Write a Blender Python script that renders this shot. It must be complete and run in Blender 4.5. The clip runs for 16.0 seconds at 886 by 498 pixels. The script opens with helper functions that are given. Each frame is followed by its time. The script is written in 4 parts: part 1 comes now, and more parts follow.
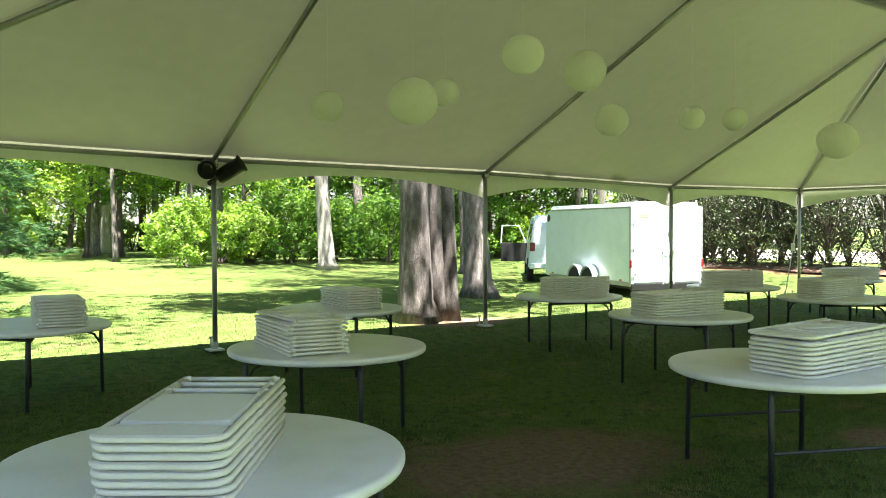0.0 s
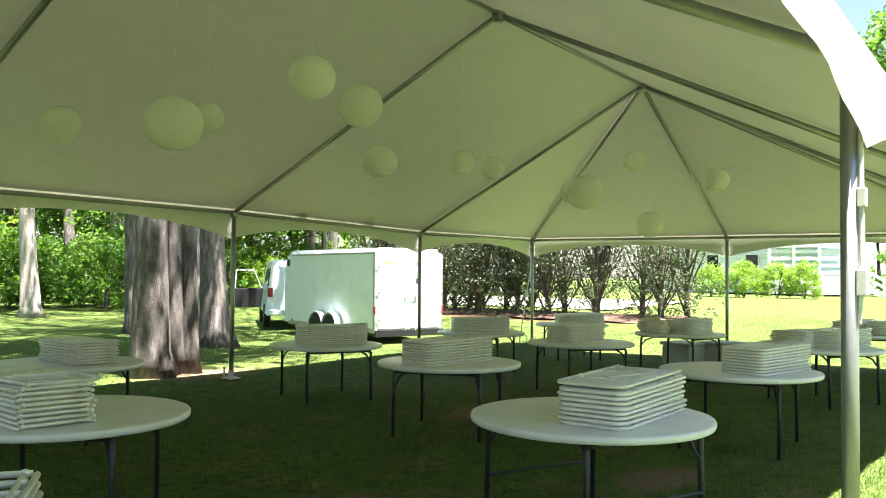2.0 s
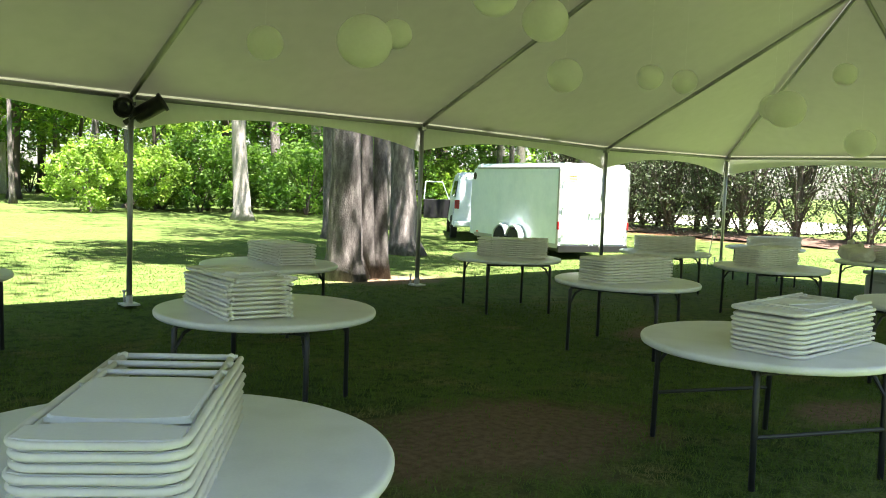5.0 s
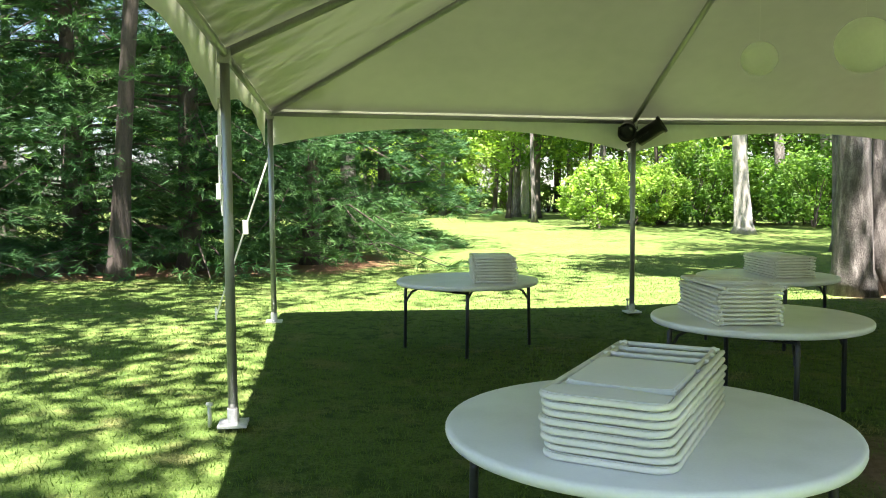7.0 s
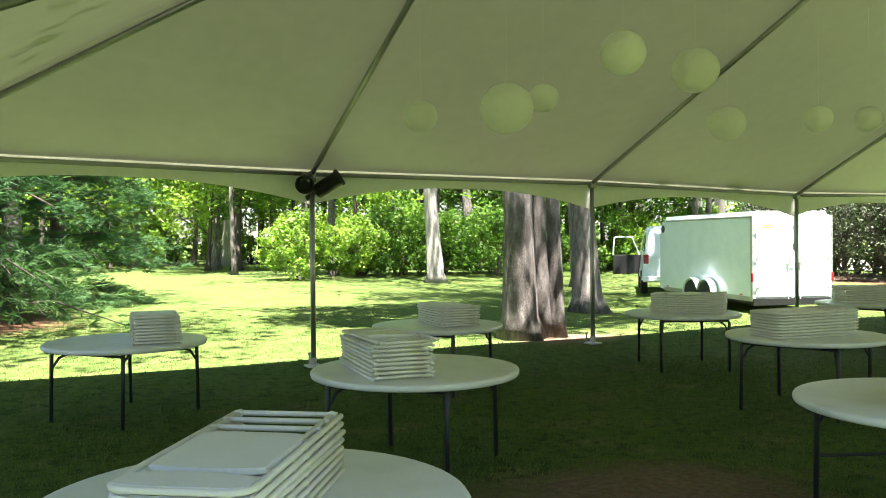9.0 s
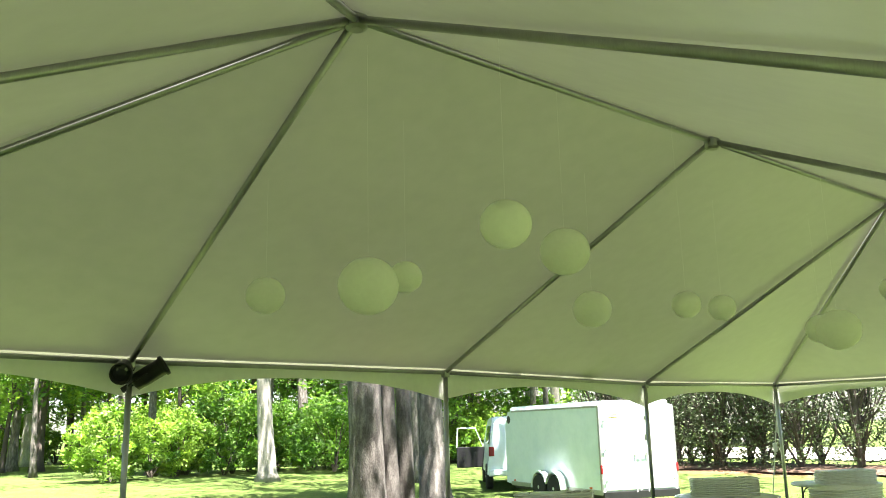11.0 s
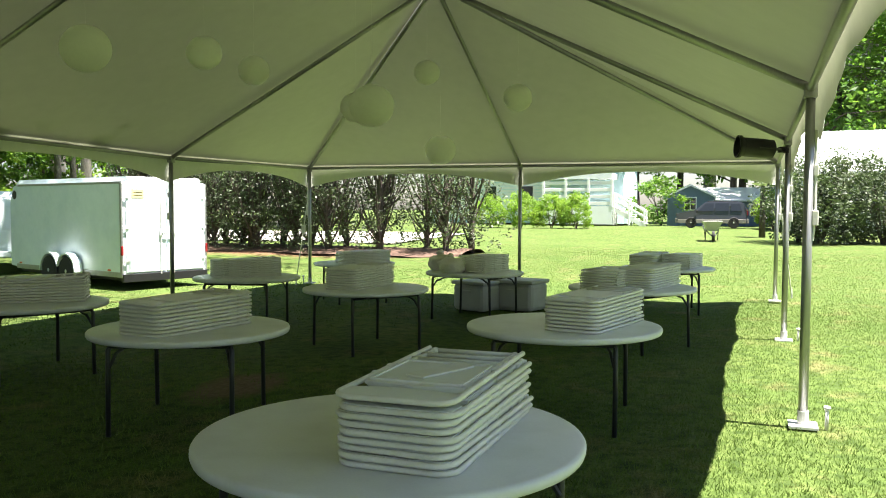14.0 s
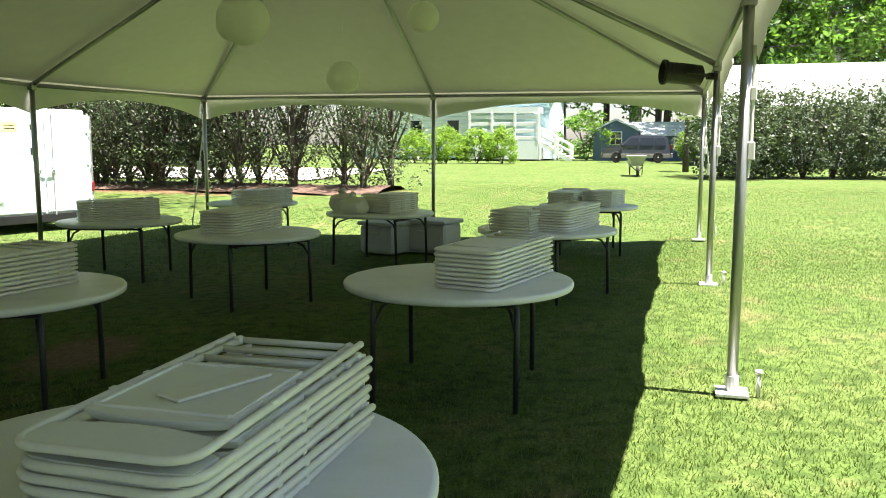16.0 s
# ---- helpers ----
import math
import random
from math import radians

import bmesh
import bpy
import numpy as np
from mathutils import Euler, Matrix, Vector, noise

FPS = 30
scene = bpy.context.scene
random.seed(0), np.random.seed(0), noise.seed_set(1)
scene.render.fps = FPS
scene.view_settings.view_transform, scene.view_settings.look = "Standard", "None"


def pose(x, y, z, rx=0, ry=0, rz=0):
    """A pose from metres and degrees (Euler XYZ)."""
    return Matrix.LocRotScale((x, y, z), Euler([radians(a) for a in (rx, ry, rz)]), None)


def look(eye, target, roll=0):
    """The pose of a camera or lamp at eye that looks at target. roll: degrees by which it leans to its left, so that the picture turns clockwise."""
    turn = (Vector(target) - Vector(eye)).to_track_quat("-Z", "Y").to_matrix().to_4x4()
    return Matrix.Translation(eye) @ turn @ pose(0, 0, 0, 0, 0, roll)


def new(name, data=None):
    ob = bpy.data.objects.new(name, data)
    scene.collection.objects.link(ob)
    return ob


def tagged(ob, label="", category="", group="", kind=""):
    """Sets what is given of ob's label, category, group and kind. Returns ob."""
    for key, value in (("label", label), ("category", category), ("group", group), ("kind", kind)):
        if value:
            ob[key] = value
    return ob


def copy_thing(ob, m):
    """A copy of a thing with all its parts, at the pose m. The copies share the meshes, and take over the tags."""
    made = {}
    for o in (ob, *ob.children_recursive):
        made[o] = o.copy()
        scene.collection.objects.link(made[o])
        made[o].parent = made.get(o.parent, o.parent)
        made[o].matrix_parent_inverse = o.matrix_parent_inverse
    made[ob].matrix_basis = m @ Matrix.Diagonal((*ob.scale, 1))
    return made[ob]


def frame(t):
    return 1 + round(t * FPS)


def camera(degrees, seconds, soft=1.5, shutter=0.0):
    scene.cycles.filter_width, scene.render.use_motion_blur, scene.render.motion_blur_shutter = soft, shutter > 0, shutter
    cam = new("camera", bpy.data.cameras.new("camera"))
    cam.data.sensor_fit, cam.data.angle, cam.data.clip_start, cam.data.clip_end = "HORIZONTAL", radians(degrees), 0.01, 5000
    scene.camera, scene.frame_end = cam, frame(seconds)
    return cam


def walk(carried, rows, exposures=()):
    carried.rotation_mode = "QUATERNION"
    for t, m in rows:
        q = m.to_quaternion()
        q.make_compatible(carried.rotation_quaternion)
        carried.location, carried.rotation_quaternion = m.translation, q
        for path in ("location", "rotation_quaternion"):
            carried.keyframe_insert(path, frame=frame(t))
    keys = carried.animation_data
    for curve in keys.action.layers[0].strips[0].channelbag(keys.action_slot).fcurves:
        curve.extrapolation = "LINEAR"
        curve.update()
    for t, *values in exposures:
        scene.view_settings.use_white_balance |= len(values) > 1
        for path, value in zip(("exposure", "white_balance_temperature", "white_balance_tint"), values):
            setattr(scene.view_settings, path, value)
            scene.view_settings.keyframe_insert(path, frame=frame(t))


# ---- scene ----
cam = camera(56.2, 16.0, 1.0)
PATH = [
    (0, (0.75, -1.388, 1.59), (1.915, 0.237, 1.54), -0.1),
    (0.5, (0.86, -1.095, 1.57), (2.117, 0.458, 1.644), 0.5),
    (1, (0.865, -0.892, 1.572), (2.257, 0.538, 1.706), 0.1),
    (1.5, (0.873, -0.689, 1.568), (2.444, 0.543, 1.68), 0.5),
    (2, (0.882, -0.621, 1.565), (2.507, 0.542, 1.629), 0.6),
    (2.5, (0.887, -0.614, 1.564), (2.542, 0.508, 1.582), 0.9),
    (3, (0.862, -0.627, 1.574), (2.544, 0.455, 1.564), 1.3),
    (3.2, (0.86, -0.616, 1.57), (2.55, 0.454, 1.547), 1.5),
    (5.3, (0.831, -0.775, 1.588), (2.014, 0.828, 1.413), 1.3),
    (5.5, (0.828, -0.78, 1.587), (1.897, 0.901, 1.405), 0.6),
    (6, (0.824, -0.945, 1.591), (1.517, 0.924, 1.417), 0.6),
    (6.5, (0.727, -1.044, 1.592), (1.091, 0.915, 1.413), -0.4),
    (7, (0.671, -1.256, 1.597), (0.947, 0.72, 1.46), -0.4),
    (7.5, (0.676, -1.35, 1.627), (1.075, 0.607, 1.519), -0.9),
    (8, (0.809, -1.404, 1.649), (1.563, 0.447, 1.587), -1.1),
    (8.5, (0.973, -1.305, 1.631), (1.875, 0.479, 1.584), -1.1),
    (9, (1.116, -1.118, 1.612), (2.05, 0.65, 1.592), -0.5),
    (9.2, (1.167, -1.005, 1.623), (2.12, 0.753, 1.637), -0.9),
    (11.3, (1.55, -0.089, 1.68), (2.891, 1.328, 2.121), -1.1),
    (11.5, (1.621, -0.014, 1.661), (3.067, 1.317, 2.027), -0.7),
    (12, (1.809, 0.051, 1.594), (3.435, 1.185, 1.853), -0.8),
    (12.5, (2.068, 0.108, 1.612), (3.766, 1.148, 1.803), 0.5),
    (13, (2.302, 0.23, 1.58), (4.082, 1.137, 1.67), 0.7),
    (13.5, (2.516, 0.364, 1.593), (4.37, 1.113, 1.58), 0.2),
    (14, (2.784, 0.364, 1.58), (4.654, 1.065, 1.484), 0.2),
    (14.5, (3.035, 0.311, 1.588), (4.909, 0.992, 1.437), 0.1),
    (15, (3.305, 0.338, 1.581), (5.208, 0.92, 1.388), 0.7),
    (15.5, (3.6, 0.402, 1.572), (5.523, 0.904, 1.348), 0.2),
    (16, (3.935, 0.382, 1.561), (5.846, 0.919, 1.311), 0.1),
]
walk(cam, [(t, look(eye, target, roll)) for t, eye, target, roll in PATH], exposures=((0.0, 3.36, 6400, 17), (1.5, 3.30, 6400, 17), (3.0, 3.23, 6400, 17), (5.5, 3.33, 6400, 17), (7.0, 3.40, 6400, 17), (8.0, 3.38, 6400, 17), (9.0, 3.33, 6400, 17), (11.5, 3.63, 6400, 13), (12.0, 3.43, 6400, 13), (13.0, 2.97, 6400, 17), (14.5, 2.63, 6400, 17), (16.0, 2.63, 6400, 17)))


# ---- the plan ----
# lanterns: x, y, z, radius, size
LANTERNS = (
    (4.80, 6.30, 2.85, 0.170, "small"), (4.86, 4.80, 2.72, 0.226, "large"), (5.63, 5.37, 2.95, 0.144, "small"), (4.88, 3.34, 2.89, 0.160, "medium"),
    (6.83, 4.63, 3.18, 0.221, "large"), (8.09, 5.43, 2.86, 0.200, "medium"), (8.20, 4.37, 2.78, 0.136, "small"), (10.34, 5.33, 3.03, 0.163, "small"),
    (10.88, 4.22, 2.68, 0.242, "large"), (12.37, 5.15, 2.87, 0.200, "medium"), (12.83, 4.36, 3.34, 0.165, "small"), (16.02, 5.38, 2.58, 0.262, "large"), (13.97, 3.46, 3.12, 0.200, "medium"),
)
# tables: x, y, turn, stacks as (dx, dy, heading, chairs)
TABLES = (
    (1.86, 1.72, 20, ((-0.06, -0.10, 54, 8),)),
    (5.74, 1.69, 66, ((0.02, -0.21, -1, 9),)),
    (9.22, 1.76, 4, ((0.03, -0.24, -12, 9),)),
    (12.99, 1.74, 60, ((-0.20, 0.22, 172, 8), (0.05, -0.20, -14, 9))),
    (17.00, 1.70, 10, ((-0.08, 0.29, -8, 8), (0.02, -0.25, 170, 8))),
    (3.77, 4.36, 40, ((-0.24, 0.02, 262, 9),)),
    (8.13, 4.47, 20, ((-0.10, -0.04, -9, 9),)),
    (11.85, 4.76, 55, ((0.04, 0.10, -3, 9),)),
    (15.01, 4.42, 80, ((0.12, -0.13, 172, 9),)),
    (2.16, 7.53, 38, ((0.26, -0.05, 263, 9),)),
    (5.56, 7.45, 35, ((0.14, 0.02, 262, 8),)),
    (9.20, 7.28, 65, ((0.12, 0.00, -53, 9),)),
    (13.03, 7.24, 15, ((0.04, 0.05, -45, 9),)),
    (16.80, 7.40, 45, ((-0.05, -0.20, -32, 8),)),
)
FLIPPED = (1, 5)        # tables whose top chair lies seat down
TRAILER = (18.71, 12.16, 72.7)        # rear right corner and heading; local y is to the left of travel
VAN = (19.55, 18.35, 50)            # middle of its rear, and heading
SUV = (60.5, 0.8, 93)
BARROW = (41.3, 2.1, 186)
HOUSE = (66.5, 12.7, -90)
SHED = (71.4, 2.3, -90)
LONGHOUSE = (58.5, -16.5, -90)
DISH = (45.8, 0.0)
# Trees at (-4.6, 0.3), (-5.2, 5.6), (-1.6, -5.2) are unseen, added for shade.
TRUNKS = (
    (8.57, 10.48, 0.265, 19, 4.6, (0.3, 0.4)), (9.03, 10.54, 0.12, 18, 3.6, (0.3, 0.5)), (9.28, 10.48, 0.13, 18, 3.8, (-0.4, 1.2)),
    (12.9, 14.3, 0.30, 19, 5.5, (0, 1.0)), (16.9, 29.6, 0.32, 20, 7.5, (0, 0)), (-6.5, 4.5, 0.35, 17, 6.5, (0, 0)), (-6.0, 11.0, 0.3, 18, 6.0, (0, 0)),
    # (14.6, 19.6) and (21.3, 15.6) stand hidden, placed to shade lawn and trailer.
    (1.4, 22.0, 0.24, 18, 4.0, (0, 0)), (20.5, 24.5, 0.26, 18, 8.0, (0, 0)), (23.0, 37.0, 0.3, 18, 6.0, (0, 0)), (11.3, 40.5, 0.13, 17, 5.0, (0, 0)), (-4.6, 0.3, 0.3, 16, 3.8, (0, 0)), (-5.2, 5.6, 0.28, 17, 4.2, (0, 0)), (14.6, 19.6, 0.22, 19, 6.0, (0, 0)), (-1.6, -5.2, 0.34, 19, 5.4, (0, 0)), (-3.1, 15.0, 0.17, 19, 8.3, (0, 0)), (21.3, 15.6, 0.22, 20, 8.4, (0, 0)), (15.3, 36.9, 0.2, 18, 5.0, (0, 0)), (12.6, 50.0, 0.24, 18, 5.0, (0, 0)),
)
_f = random.Random(5)
FOREST = []
for k in range(40):
    a = radians(_f.uniform(-4, 62))
    d = _f.uniform(43, 78)
    x, y = -3 + d * math.sin(a) * 1.05, d * math.cos(a)
    if y > 26 and not (3 < x < 12 and y < 62):
        FOREST.append((x, y, _f.randrange(4), _f.uniform(0.85, 1.25)))
for k in range(12):      # behind the outbuildings
    FOREST.append((_f.uniform(76, 104), _f.uniform(-36, 34), _f.choice((0, 1, 3)), _f.uniform(1.0, 1.35)))
for k in range(15):      # tall trees just behind the long building
    FOREST.append((_f.uniform(67, 74), -34 + k * 2.2 + _f.uniform(-0.6, 0.6), _f.choice((0, 1, 0)), _f.uniform(1.15, 1.5)))
for k in range(9):      # unseen trees added behind the camera to cut skylight under the tent
    FOREST.append((-22 + k * 6.6 + _f.uniform(-1, 1), -24 + _f.uniform(-5, 3), _f.choice((1, 2, 1, 3)), _f.uniform(0.9, 1.2)))
for k in range(34):      # closed edge of the wood
    a = radians(-10 + k * 1.75 + _f.uniform(-0.7, 0.7))
    d = _f.uniform(66, 84)
    FOREST.append((1 + d * math.sin(a), d * math.cos(a), _f.choice((1, 2, 1)), _f.uniform(1.0, 1.4)))
FOREST += [(14.2, 52, 3, 0.7), (16.5, 36.5, 2, 0.75), (25.5, 34.5, 1, 0.75), (29.5, 33, 1, 0.8), (33, 36, 1, 0.9), (42, 38, 0, 1.0), (-9, 26, 1, 0.9), (-12, 20, 1, 0.9), (10.0, 60, 2, 0.9), (6.5, 66, 1, 1.0), (5.2, 50, 2, 0.8), (8.4, 55, 3, 0.9), (2.6, 45, 2, 0.75), (11.5, 48, 2, 0.8), (9.2, 68, 2, 1.1), (3.8, 59, 2, 1.0), (7.0, 62, 2, 1.1), (12.4, 57, 2, 1.0), (6.2, 72, 1, 1.2)]
FOREST += [(79 + 3.1 * (k % 3), 1.5 + 2.9 * k, (1, 0, 1)[k % 3], 1.5 + 0.12 * (k % 2)) for k in range(9)]
BUSHES = []
for k in range(25):
    x = 12.5 + k * 1.0 + _f.uniform(-0.5, 0.5)
    if x > 14.3:
        BUSHES.append((x, 35.0 - 0.12 * k + _f.uniform(-0.8, 1.8), _f.choice((0, 1, 1, 2)), _f.uniform(0.6, 1.15)))
for k in range(19):
    a = radians(_f.uniform(-8, 14))
    d = _f.uniform(56, 68)
    BUSHES.append((-2 + d * math.sin(a), d * math.cos(a), _f.choice((0, 1, 1, 2)), _f.uniform(0.9, 1.5)))
for k in range(26):      # undergrowth at the wood's edge
    a = radians(-9 + k * 1.9 + _f.uniform(-0.6, 0.6))
    d = _f.uniform(60, 66)
    BUSHES.append((1 + d * math.sin(a), d * math.cos(a), _f.choice((1, 2, 1, 0)), _f.uniform(1.0, 1.6)))
for k in range(14):      # shrubs before the long building
    BUSHES.append((41 + _f.uniform(-0.8, 0.8), -2.2 - k * 1.2, 3, _f.uniform(0.8, 1.12)))
for x, y, s in ((55, 10.9, 0.72), (55.3, 12.6, 0.8), (54.5, 14.4, 0.75), (55.0, 16.6, 0.7)):
    BUSHES.append((x, y, 0, s))
for x, y, k, s in ((67.8, 7.0, 1, 1.3), (60.5, -0.8, 0, 0.8)):
    BUSHES.append((x, y, k, s))
PINES = ((-2.2, 16.8, 0, 1.0), (0.3, 17.6, 0, 1.0), (-4.6, 17.0, 1, 1.0), (-0.8, 21.0, 0, 1.05), (2.4, 23.5, 1, 0.95), (-7.0, 15.0, 0, 0.9), (-5.5, 21.5, 1, 1.2))
HEDGE = [(29.6 + _f.uniform(-0.6, 0.9), 9.8 + k * 0.56 + _f.uniform(-0.3, 0.3)) for k in range(26) if k not in (2, 4, 7)]

# ---- world and sun ----
world = bpy.data.worlds.new("sky")
scene.world = world
world.use_nodes = True
wn = world.node_tree.nodes
sky = wn.new("ShaderNodeTexSky")
sky.sky_type = "NISHITA"
sky.sun_disc = False
SUN_EL, SUN_AZ = radians(74), radians(189)      # azimuth clockwise from +y
sky.sun_elevation, sky.sun_rotation = SUN_EL, SUN_AZ
world.node_tree.links.new(sky.outputs[0], wn["Background"].inputs[0])
wn["Background"].inputs[1].default_value = 0.034
sun = new("sun", bpy.data.lights.new("sun", "SUN"))
sun.data.energy, sun.data.angle, sun.data.color = 5.0, radians(0.6), (1.0, 0.95, 0.86)
SUN_DIR = Vector((math.sin(SUN_AZ) * math.cos(SUN_EL), math.cos(SUN_AZ) * math.cos(SUN_EL), math.sin(SUN_EL)))
sun.matrix_world = look(SUN_DIR * 60, (0, 0, 0))

rng = np.random.default_rng(7)
rnd = random.Random(11)


# ---- materials ----
def material(name, colour, rough=0.6, metal=0.0, vary=0.12, scale=6.0, fine=60.0, bump=0.0, second=None, mix_scale=1.5, mix_lo=0.45, mix_hi=0.65, translucent=0.0, tint=None, island=0.0, per_object=0.0, stretch=None, spec=0.5):
    m = bpy.data.materials.new(name)
    m.use_nodes = True
    nt = m.node_tree
    n, l = nt.nodes, nt.links
    bsdf = n["Principled BSDF"]
    bsdf.inputs["Roughness"].default_value = rough
    bsdf.inputs["Metallic"].default_value = metal
    bsdf.inputs["Specular IOR Level"].default_value = spec
    co = n.new("ShaderNodeTexCoord")
    vec = co.outputs["Object"]
    if stretch:
        mp = n.new("ShaderNodeMapping")
        mp.inputs["Scale"].default_value = stretch
        l.new(vec, mp.inputs[0])
        vec = mp.outputs[0]
    big, small = n.new("ShaderNodeTexNoise"), n.new("ShaderNodeTexNoise")
    big.inputs["Scale"].default_value, small.inputs["Scale"].default_value = scale, fine
    big.inputs["Detail"].default_value = small.inputs["Detail"].default_value = 4
    l.new(vec, big.inputs["Vector"])
    l.new(vec, small.inputs["Vector"])
    add = n.new("ShaderNodeMath")
    add.operation = "ADD"
    l.new(big.outputs["Fac"], add.inputs[0])
    l.new(small.outputs["Fac"], add.inputs[1])
    fac = add.outputs[0]
    for kind, amount in (("island", island), ("object", per_object)):
        if amount:
            src = n.new("ShaderNodeNewGeometry") if kind == "island" else n.new("ShaderNodeObjectInfo")
            out = src.outputs["Random Per Island"] if kind == "island" else src.outputs["Random"]
            k = n.new("ShaderNodeMath")
            k.operation = "MULTIPLY_ADD"
            l.new(out, k.inputs[0])
            k.inputs[1].default_value = amount
            l.new(fac, k.inputs[2])
            fac = k.outputs[0]
    rmap = n.new("ShaderNodeMapRange")
    top = 1.35 + island + per_object
    rmap.inputs["From Min"].default_value, rmap.inputs["From Max"].default_value = 0.65, top
    rmap.inputs["To Min"].default_value, rmap.inputs["To Max"].default_value = 1 - vary, 1 + vary
    l.new(fac, rmap.inputs["Value"])
    base = n.new("ShaderNodeMix")
    base.data_type = "RGBA"
    base.inputs["A"].default_value = (*colour, 1)
    base.inputs["B"].default_value = (*(second or colour), 1)
    pick = n.new("ShaderNodeTexNoise")
    pick.inputs["Scale"].default_value = mix_scale
    pick.inputs["Detail"].default_value = 5
    l.new(vec, pick.inputs["Vector"])
    pr = n.new("ShaderNodeMapRange")
    pr.inputs["From Min"].default_value, pr.inputs["From Max"].default_value = mix_lo, mix_hi
    l.new(pick.outputs["Fac"], pr.inputs["Value"])
    l.new(pr.outputs[0], base.inputs["Factor"])
    mul = n.new("ShaderNodeVectorMath")
    mul.operation = "SCALE"
    l.new(base.outputs["Result"], mul.inputs[0])
    l.new(rmap.outputs[0], mul.inputs["Scale"])
    l.new(mul.outputs[0], bsdf.inputs["Base Color"])
    if bump:
        b = n.new("ShaderNodeBump")
        b.inputs["Strength"].default_value = bump
        b.inputs["Distance"].default_value = 0.02
        l.new(add.outputs[0], b.inputs["Height"])
        l.new(b.outputs[0], bsdf.inputs["Normal"])
    if translucent:
        tr = n.new("ShaderNodeBsdfTranslucent")
        tv = n.new("ShaderNodeVectorMath")
        tv.operation = "MULTIPLY"
        tv.inputs[1].default_value = tint or (1, 1, 1)
        l.new(mul.outputs[0], tv.inputs[0])
        l.new(tv.outputs[0], tr.inputs["Color"])
        mx = n.new("ShaderNodeMixShader")
        mx.inputs[0].default_value = translucent
        l.new(bsdf.outputs[0], mx.inputs[1])
        l.new(tr.outputs[0], mx.inputs[2])
        l.new(mx.outputs[0], n["Material Output"].inputs["Surface"])
    return m


def ground_material():
    m = bpy.data.materials.new("lawn_soil")
    m.use_nodes = True
    nt = m.node_tree
    n, l = nt.nodes, nt.links
    bsdf = n["Principled BSDF"]
    bsdf.inputs["Roughness"].default_value = 0.9
    bsdf.inputs["Specular IOR Level"].default_value = 0.15
    co = n.new("ShaderNodeTexCoord")

    def noise_tex(scale, detail=5):
        t = n.new("ShaderNodeTexNoise")
        t.inputs["Scale"].default_value, t.inputs["Detail"].default_value = scale, detail
        l.new(co.outputs["Object"], t.inputs["Vector"])
        return t.outputs["Fac"]

    def ramp(sock, lo, hi):
        r = n.new("ShaderNodeMapRange")
        r.inputs["From Min"].default_value, r.inputs["From Max"].default_value = lo, hi
        l.new(sock, r.inputs["Value"])
        return r.outputs[0]

    def mix(fac, a, b):
        x = n.new("ShaderNodeMix")
        x.data_type = "RGBA"
        l.new(fac, x.inputs["Factor"])
        for key, v in (("A", a), ("B", b)):
            if isinstance(v, tuple):
                x.inputs[key].default_value = (*v, 1)
            else:
                l.new(v, x.inputs[key])
        return x.outputs["Result"]

    def spot(cx, cy, rx, ry, rough_amt=0.9):
        mp = n.new("ShaderNodeMapping")
        mp.vector_type = "TEXTURE"
        mp.inputs["Location"].default_value = (cx, cy, 0)
        mp.inputs["Scale"].default_value = (rx, ry, 1000)
        l.new(co.outputs["Object"], mp.inputs[0])
        ln = n.new("ShaderNodeVectorMath")
        ln.operation = "LENGTH"
        l.new(mp.outputs[0], ln.inputs[0])
        ad = n.new("ShaderNodeMath")
        ad.operation = "MULTIPLY_ADD"
        l.new(noise_tex(2.2), ad.inputs[0])
        ad.inputs[1].default_value = rough_amt
        l.new(ln.outputs["Value"], ad.inputs[2])
        return ramp(ad.outputs[0], 1.35, 0.95)

    grass = mix(ramp(noise_tex(0.6), 0.35, 0.65), (0.078, 0.128, 0.026), (0.112, 0.150, 0.038))
    grass = mix(ramp(noise_tex(1.7), 0.54, 0.74), grass, (0.175, 0.158, 0.066))
    grass = mix(ramp(noise_tex(8.0, 6), 0.46, 0.66), grass, (0.030, 0.055, 0.010))
    grass = mix(ramp(noise_tex(45, 6), 0.35, 0.75), grass, (0.035, 0.062, 0.011))
    soil = mix(ramp(noise_tex(18), 0.3, 0.7), (0.11, 0.072, 0.046), (0.19, 0.13, 0.085))
    litter = mix(ramp(noise_tex(25), 0.3, 0.7), (0.10, 0.055, 0.032), (0.22, 0.12, 0.07))
    col = grass
    for s in (BARE_SPOTS):
        col = mix(spot(*s), col, soil)
    for s in (LITTER_SPOTS):
        col = mix(spot(*s), col, litter)
    l.new(col, bsdf.inputs["Base Color"])
    b = n.new("ShaderNodeBump")
    b.inputs["Strength"].default_value, b.inputs["Distance"].default_value = 0.6, 0.03
    l.new(noise_tex(70, 6), b.inputs["Height"])
    l.new(b.outputs[0], bsdf.inputs["Normal"])
    return m


BARE_SPOTS = ((4.7, 3.0, 1.7, 1.1), (9.3, 10.0, 1.5, 0.8), (7.4, 1.9, 0.8, 0.4), (9.4, 4.9, 0.8, 0.5))
LITTER_SPOTS = ((-2.8, 17.2, 6.0, 2.8), (0.6, 18.5, 2.2, 3.4), (29.6, 16.5, 2.4, 9.0))
M_GROUND = ground_material()
M_BLADE = material("grass_blade", (0.100, 0.160, 0.032), 0.7, vary=0.3, island=0.35, scale=4.0, second=(0.19, 0.182, 0.072), mix_scale=1.7, mix_lo=0.54, mix_hi=0.74, translucent=0.35, spec=0.2)
